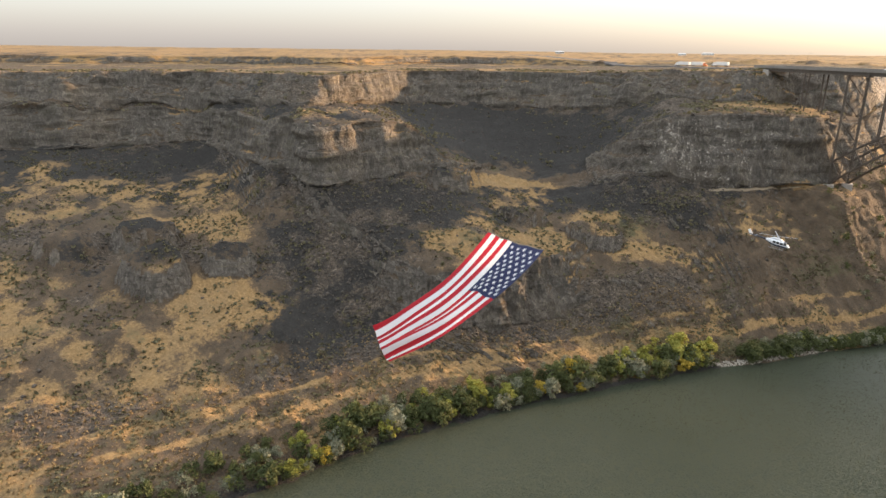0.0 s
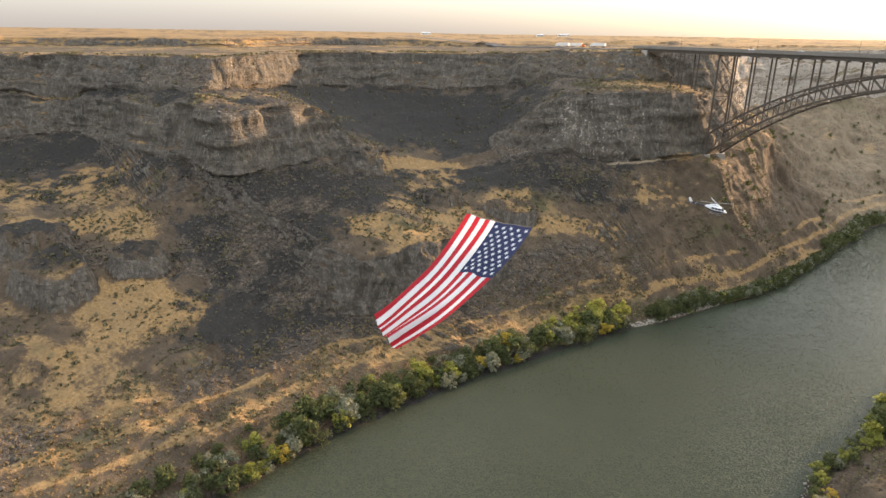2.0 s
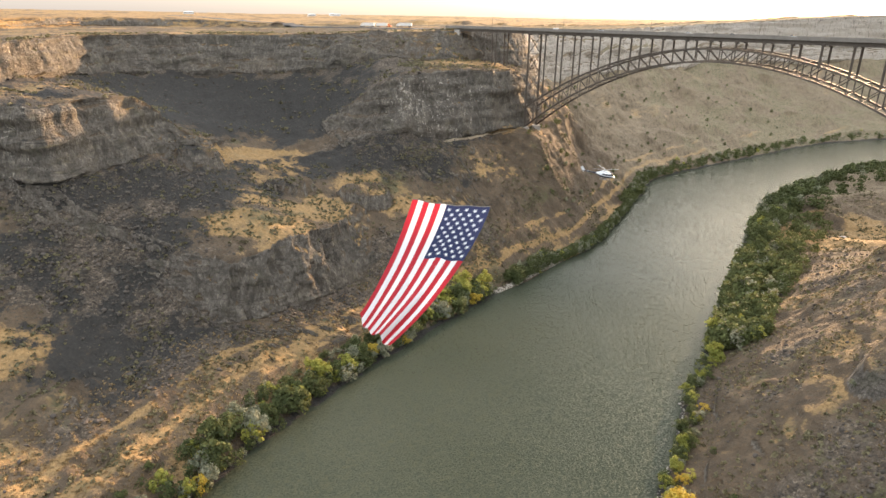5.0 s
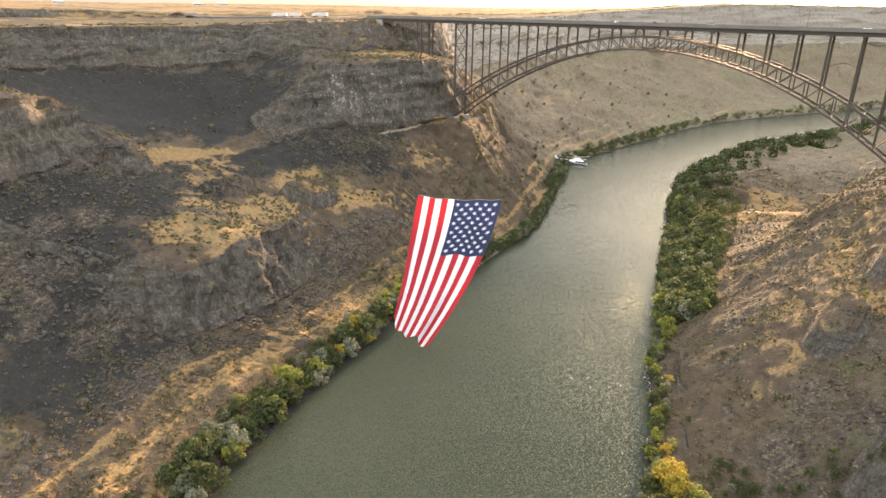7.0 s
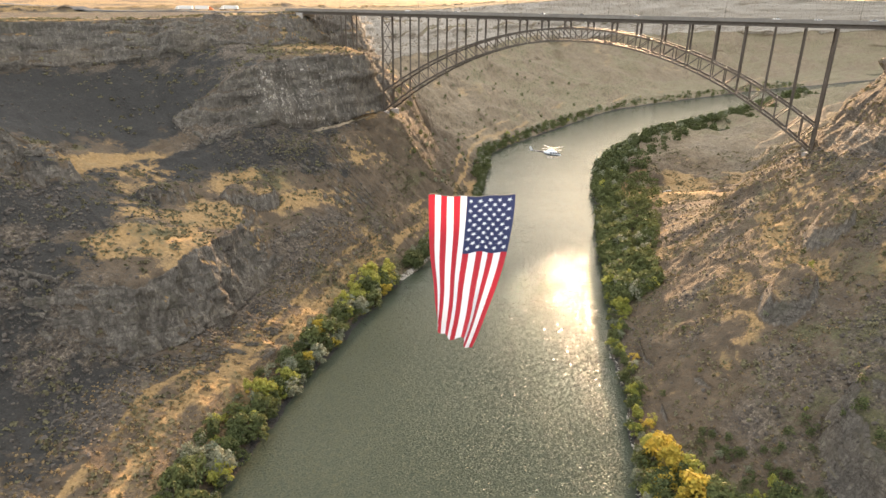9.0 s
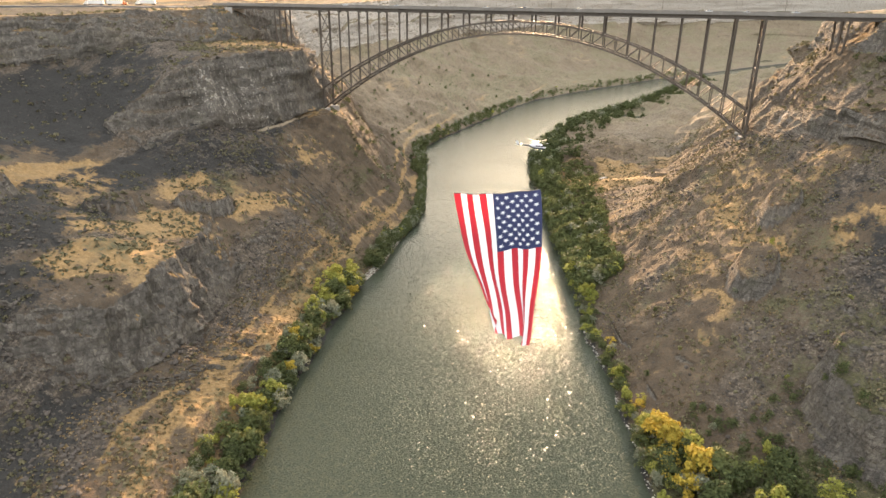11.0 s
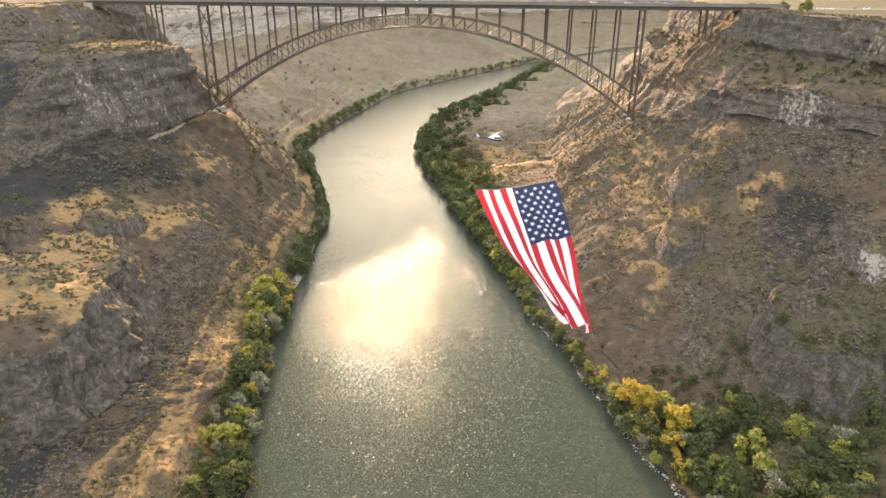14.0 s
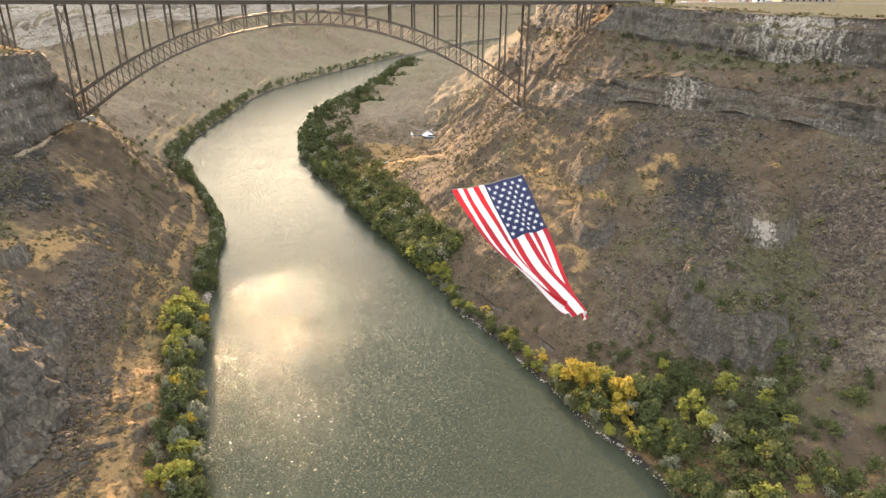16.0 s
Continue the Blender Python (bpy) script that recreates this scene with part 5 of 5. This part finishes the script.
def shrubs(name, pts, rng, lo, hi, mat, label, quads=9):
    n = len(pts)
    size = lo + (hi - lo) * rng.random((n, 1, 1)) ** 2
    d = rng.normal(size=(n, quads, 3))
    d /= np.linalg.norm(d, axis=2, keepdims=True)
    d[..., 2] = np.abs(d[..., 2])
    c = pts[:, None] + d * size * np.array([0.5, 0.5, 0.38])
    t = rng.normal(size=(n, quads, 3))
    t /= np.linalg.norm(t, axis=2, keepdims=True)
    b = np.cross(t, d + 0.4 * rng.normal(size=d.shape))
    b /= np.linalg.norm(b, axis=2, keepdims=True)
    k = size * (0.22 + 0.22 * rng.random((n, quads, 1)))
    V = np.stack([c - t * k, c + b * k, c + t * k, c - b * k], 2).reshape(-1, 3)
    F = np.arange(len(V)).reshape(-1, 4)
    ob = mesh_object(name, V, F.tolist(), mat)
    return tagged(ob, label, "shrubs", kind="stuff")


def w_rubble(P, c):
    bowl = blob(P, -215, 490, 85, 70) + blob(P, -410, 345, 60, 30, 45)
    return (1 - np.clip(1.3 * bowl, 0, 0.97)) * w_rubble_open(P, c)


def w_rubble_open(P, c):
    return np.clip(c[..., 1] * 1.3 - 0.25, 0.02, 1) * (1 - 0.8 * c[..., 3]) + 0.25 * smooth(0.3, 0.8, c[..., 3]) * 0.3


def w_sage(P, c):
    bowl = blob(P, -215, 490, 85, 70) + blob(P, -410, 345, 60, 30, 45)
    return (1 - np.clip(1.2 * bowl, 0, 0.95)) * (0.18 + 0.9 * c[..., 2] + 0.25 * c[..., 0]) * (1 - c[..., 3]) * smooth(-0.25, 0.35, fbm(P / 14.0, 55, 3))


def w_even(P, c):
    return np.ones(P.shape[:2])


p, r = scatter(PN, CN, 1, 20000, rows_of(SN, 1.6, 14.5), cols_of(UN, 2.2, 5.0), w_rubble)
stones("talus_stones", p, r, 0.4, 2.4, M_BOULDER, "dark basalt boulders strewn over the north talus")
p, r = scatter(PN, CN, 2, 1500, rows_of(SN, 1.6, 14.5), cols_of(UN, 5.95, 7.1), w_even)
stones("ledge_stones", p, r, 0.7, 2.6, M_BOULDER, "fallen basalt blocks on the north ledge")
p, r = scatter(PS, CS, 3, 14000, rows_of(SS, 2.2, 13.0), cols_of(US, 1.8, 5.0), w_rubble)
stones("talus_stones", p, r, 0.4, 2.2, M_BOULDER, "grey-brown basalt boulders strewn over the south talus")
p, r = scatter(PN, CN, 4, 700, rows_of(SN, 10.2, 12.6), cols_of(UN, 0.96, 1.35), w_even)
stones("bar_stones", p, r, 0.5, 1.6, M_PALE, "pale stones along the gravel bar by the water")
p, r = scatter(PS, CS, 5, 330, rows_of(SS, 3.0, 8.5), cols_of(US, 0.97, 1.15), w_even)
stones("shore_stones", p, r, 0.4, 1.5, M_PALE, "pale stones at the foot of the south bank")

p, r = scatter(PN, CN, 6, 14000, rows_of(SN, 1.6, 15.0), cols_of(UN, 1.3, 5.0), w_sage)
shrubs("sagebrush", p, r, 0.7, 2.0, M_SAGE, "grey-green sagebrush scattered over the north slopes")
p, r = scatter(PN, CN, 7, 3200, rows_of(SN, 1.6, 15.0), cols_of(UN, 5.9, 8.6), w_sage)
shrubs("sagebrush", p, r, 1.0, 2.8, M_SAGE, "grey-green sagebrush along the north ledges and rim")
p, r = scatter(PS, CS, 8, 13000, rows_of(SS, 2.2, 14.0), cols_of(US, 1.3, 5.0), w_sage)
shrubs("sagebrush", p, r, 0.6, 1.9, M_SAGE, "olive-grey sagebrush scattered over the south slopes")
p, r = scatter(PS, CS, 9, 2200, rows_of(SS, 2.2, 14.0), cols_of(US, 5.9, 8.4), w_sage)
shrubs("sagebrush", p, r, 1.0, 3.0, M_SAGE, "olive-green brush on the south cliff ledges and rim")
p, r = scatter(PN, CN, 10, 5000, rows_of(SN, 2.0, 11.0), cols_of(UN, 1.3, 2.9), w_even)
shrubs("bunchgrass", p, r, 0.6, 1.5, M_DRY, "tawny dry bunchgrass on the river terrace", 8)

p, r = scatter(PS, CS, 11, 5000, rows_of(SS, 2.6, 13.0), cols_of(US, 1.6, 5.0), w_sage)
shrubs("bunchgrass", p, r, 0.4, 1.1, M_DRY, "tawny dry bunchgrass on the south slopes", 7)


# ---- roads, the rims and what stands on them ----
from mathutils.bvhtree import BVHTree


def sheet_tree(ob):
    me = ob.data
    co = np.empty(len(me.vertices) * 3)
    me.vertices.foreach_get("co", co)
    return BVHTree.FromPolygons(co.reshape(-1, 3).tolist(), [tuple(p.vertices) for p in me.polygons])


T_N, T_S = sheet_tree(north), sheet_tree(south)


def ground_z(x, y):
    zs = [h[0].z for h in (T_N.ray_cast(Vector((x, y, 400)), Vector((0, 0, -1))), T_S.ray_cast(Vector((x, y, 400)), Vector((0, 0, -1)))) if h[0] is not None]
    return max(zs) if zs else 0.0


def ribbon(name, pts, width, mat, label, lift=0.25, category="road"):
    """A road draped on the ground along pts."""
    vs, fs = [], []
    fine = []
    for a, b in zip(pts, pts[1:]):
        k = max(2, int(math.dist(a, b) / 5))
        fine += [(a[0] + (b[0] - a[0]) * i / k, a[1] + (b[1] - a[1]) * i / k) for i in range(k)]
    fine.append(pts[-1])
    for i, p in enumerate(fine):
        a, b = fine[max(i - 1, 0)], fine[min(i + 1, len(fine) - 1)]
        d = Vector((b[0] - a[0], b[1] - a[1], 0)).normalized()
        n = Vector((-d.y, d.x, 0))
        zc = max(ground_z(p[0] + n.x * width * o, p[1] + n.y * width * o) for o in (-0.4, 0, 0.4)) + lift
        for o in (-0.55, -0.5, 0.5, 0.55):
            vs.append((p[0] + n.x * width * o, p[1] + n.y * width * o, zc - (1.2 if abs(o) > 0.5 else 0)))
    for i in range(len(fine) - 1):
        for k in range(3):
            fs.append((4 * i + k, 4 * i + k + 1, 4 * i + k + 5, 4 * i + k + 4))
    return tagged(mesh_object(name, vs, fs, mat), label, category, kind="structure")


na, sa = on_bridge(-90, 0, 0), on_bridge(SPAN + 90, 0, 0)
ribbon("road", [(na.x, na.y), (na.x - 130, na.y + 154), (na.x - 420, na.y + 560)], 17, M_ASPHALT, "grey asphalt highway leading off the north end of the bridge")
ribbon("road", [(sa.x, sa.y), (sa.x + 90, sa.y - 107), (sa.x + 260, sa.y - 330)], 17, M_ASPHALT, "grey asphalt highway leading off the south end of the bridge")
ribbon("parking_lot", [(sa.x + 40, sa.y + 12), (sa.x + 150, sa.y - 30), (sa.x + 235, sa.y - 95)], 44, M_ASPHALT, "grey asphalt car park on the south rim", 0.2, "car park")

PAINTS = {k: plain(k + "_car_paint", c, 0.3, 0.0, 0, 0.5, 0.04) for k, c in (("white", (0.75, 0.75, 0.74)), ("silver", (0.42, 0.43, 0.44)), ("dark", (0.035, 0.037, 0.042)), ("red", (0.38, 0.035, 0.03)))}
M_TYRE = plain("tyre_rubber", (0.02, 0.02, 0.02), 0.9)
M_ORANGE = plain("orange_cab_paint", (0.62, 0.17, 0.04), 0.35, 0, 0, 0.5, 0.05)
M_WALL = plain("tan_stone_wall", (0.34, 0.28, 0.21), 0.9, 0, 0.3, 0.8, 0.2)
M_ROOF = plain("dark_roof", (0.075, 0.068, 0.062), 0.85, 0, 0.2, 0.8, 0.2)
M_SHED = plain("white_metal_siding", (0.66, 0.65, 0.62), 0.5, 0.1, 0, 0.4, 0.08)


def wheel(x, y, r, parent):
    bm = bmesh.new()
    tube(bm, [(x, y - 0.12, r), (x, y + 0.12, r)], [r, r], 14)
    part("wheel", bm, M_TYRE, parent)


def build_car(paint):
    c = empty("car")
    bm = bmesh.new()
    loft_body(bm, [(2.2, 0.62, 0.72, 0.18), (2.0, 0.66, 0.84, 0.32), (0.9, 0.72, 0.88, 0.38), (-1.2, 0.72, 0.88, 0.40), (-2.1, 0.70, 0.82, 0.34), (-2.25, 0.68, 0.70, 0.22)], 12)
    part("body", bm, PAINTS[paint], c, smooth=True)
    bm = bmesh.new()
    loft_body(bm, [(1.05, 1.02, 0.66, 0.06), (0.35, 1.22, 0.70, 0.28), (-0.9, 1.24, 0.70, 0.30), (-1.7, 1.06, 0.62, 0.08)], 12)
    part("cabin_glass", bm, H_GLASS, c, "dark tinted glass", True)
    bm = bmesh.new()
    box(bm, (-0.95, -0.58, 1.50), (0.35, 0.58, 1.58), 0.03)
    part("roof", bm, PAINTS[paint], c)
    for x in (1.35, -1.35):
        for y in (-0.82, 0.82):
            wheel(x, y, 0.33, c)
    return c


def build_truck(cab):
    c = empty("truck")
    bm = bmesh.new()
    box(bm, (-8.0, -1.28, 1.15), (5.6, 1.28, 4.05), 0.05)
    part("trailer", bm, M_SHED, c, "white box trailer")
    bm = bmesh.new()
    box(bm, (6.0, -1.2, 0.6), (8.0, 1.2, 3.4), 0.2)
    box(bm, (8.0, -1.05, 0.6), (9.6, 1.05, 1.9), 0.2)
    t = part("cab", bm, cab, c)
    bm = bmesh.new()
    box(bm, (7.85, -1.0, 2.1), (8.06, 1.0, 3.0), 0.03)
    part("windscreen", bm, H_GLASS, t)
    for x in (-6.6, -5.3, 5.0, 6.4, 8.8):
        for y in (-1.05, 1.05):
            wheel(x, y, 0.52, c)
    return c


CARS = {}
LAB = {"white": "white car", "silver": "silver-grey car", "dark": "dark car", "red": "red car"}


def put_car(paint, x, y, z, turn, where, group):
    m = pose(x, y, z, 0, 0, turn)
    if paint in CARS:
        c = copy_thing(CARS[paint], m)
    else:
        c = CARS[paint] = build_car(paint)
        c.matrix_basis = m
    return tagged(c, LAB[paint] + where, "car", group)


heading = math.degrees(math.atan2(AX.y, AX.x))
for d, side, paint in ((15, 5.5, "white"), (127, -4.5, "white"), (152, 2.0, "dark"), (190, -4.5, "silver"), (271, 5.2, "white"), (293, -2.0, "white"), (321, 4.8, "silver"), (60, -1.8, "silver")):
    p = on_bridge(d, side, Z_ROAD + 0.06)
    put_car(paint, p.x, p.y, p.z, heading + (180 if side > 0 else 0), " driving on the bridge roadway", "cars on the bridge")
crng = np.random.default_rng(8)
for k in range(16):
    f = k / 15
    x, y = sa.x + 55 + 170 * f + crng.normal() * 4, sa.y + 2 - 78 * f + crng.normal() * 9
    put_car(str(crng.choice(["white", "silver", "dark", "red"], p=[0.4, 0.25, 0.2, 0.15])), x, y, ground_z(x, y) + 0.3, float(crng.choice([60, 240])) + crng.normal() * 4, " parked on the south rim", "cars in the car park")
for x, y, turn, cab in ((-104, 697, 148, M_SHED), (-88, 686, -32, M_ORANGE), (-66, 668, 148, M_SHED)):
    t = build_truck(cab)
    t.matrix_basis = pose(x, y, ground_z(x, y) + 0.05, 0, 0, turn)
    tagged(t, "white box truck with an orange cab on the north rim" if cab is M_ORANGE else "white box truck parked on the north rim", "truck", "trucks on the north rim")


def build_lamp(m, flip):
    c = empty("street_lamp", m)
    bm = bmesh.new()
    tube(bm, [(0, 0, 0), (0, 0, 5), (0, 0, 9.6)], [0.13, 0.10, 0.07], 8)
    part("pole", bm, M_STEEL, c)
    bm = bmesh.new()
    tube(bm, [(0, 0, 9.5), (0, flip * 0.9, 10.0), (0, flip * 2.2, 10.1)], [0.06, 0.05, 0.05], 6)
    part("arm", bm, M_STEEL, c)
    bm = bmesh.new()
    box(bm, (-0.18, flip * 2.5 - 0.4, 9.98), (0.18, flip * 2.5 + 0.4, 10.14), 0.04)
    part("lamp_head", bm, M_DECK, c)
    return tagged(c, "slim grey street lamp on the bridge parapet", "street lamp", "street lamps along the bridge")


for k in range(6):
    p = on_bridge(-38 + k * 70.2, -8.6, Z_ROAD)
    build_lamp(Matrix.Translation(p) @ Matrix.Rotation(radians(heading), 4, "Z"), 1)


def build_building(name, x, y, turn, w, d, h, wall, roof, label):
    c = empty(name, pose(x, y, ground_z(x, y) - 0.3, 0, 0, turn))
    bm = bmesh.new()
    box(bm, (-w / 2, -d / 2, 0), (w / 2, d / 2, h))
    part("wall", bm, wall, c)
    bm = bmesh.new()
    v = [bm.verts.new(q) for q in ((-w / 2 - 1, -d / 2 - 1, h), (w / 2 + 1, -d / 2 - 1, h), (w / 2 + 1, d / 2 + 1, h), (-w / 2 - 1, d / 2 + 1, h), (-w / 2 + d * 0.3, 0, h + d * 0.14), (w / 2 - d * 0.3, 0, h + d * 0.14))]
    for f in ((0, 1, 5, 4), (1, 2, 5), (2, 3, 4, 5), (3, 0, 4), (3, 2, 1, 0)):
        bm.faces.new([v[i] for i in f])
    part("roof", bm, roof, c)
    k = max(2, int(w / 5))
    for i in range(k):
        for s in (-1, 1):
            bm = bmesh.new()
            xx = -w / 2 + w * (i + 0.5) / k
            box(bm, (xx - 0.9, s * d / 2 - 0.06, h * 0.3), (xx + 0.9, s * d / 2 + 0.06, h * 0.75))
            part("window", bm, H_GLASS, c)
    return tagged(c, label, "building")


build_building("visitor_centre", 478, 118, -62, 44, 18, 5.5, M_WALL, M_ROOF, "low tan stone visitor centre with a dark roof on the rim")
build_building("shed", 452, 150, -62, 9, 7, 4, M_SHED, M_SHED, "small white building beside the car park")
for x, y, w, h in ((-300, 2550, 40, 7), (-380, 2500, 26, 6), (-700, 2100, 30, 6)):
    build_building("farm_building", x, y, 20, w, 14, h, M_SHED, M_SHED, "pale farm building far off on the north plain")
bm = bmesh.new()
p = (264, 428, ground_z(264, 428))
box(bm, (p[0] - 8, p[1] - 5, p[2] - 1.5), (p[0] + 8, p[1] + 5, p[2] + 0.5), 0.15)
tagged(part("concrete_pad", bm, M_CONC), "pale concrete pad in the brown field", "pad")
bm = bmesh.new()
mx, my = -2290, 1080
mz = ground_z(mx, my)
for k in range(3):
    a = k * 2.094
    beam(bm, (mx + 3 * math.cos(a), my + 3 * math.sin(a), mz - 2), (mx + 0.5 * math.cos(a), my + 0.5 * math.sin(a), mz + 52), 0.9, 0.9)
tagged(part("radio_mast", bm, M_STEEL), "thin lattice radio mast far off on the plain", "mast")
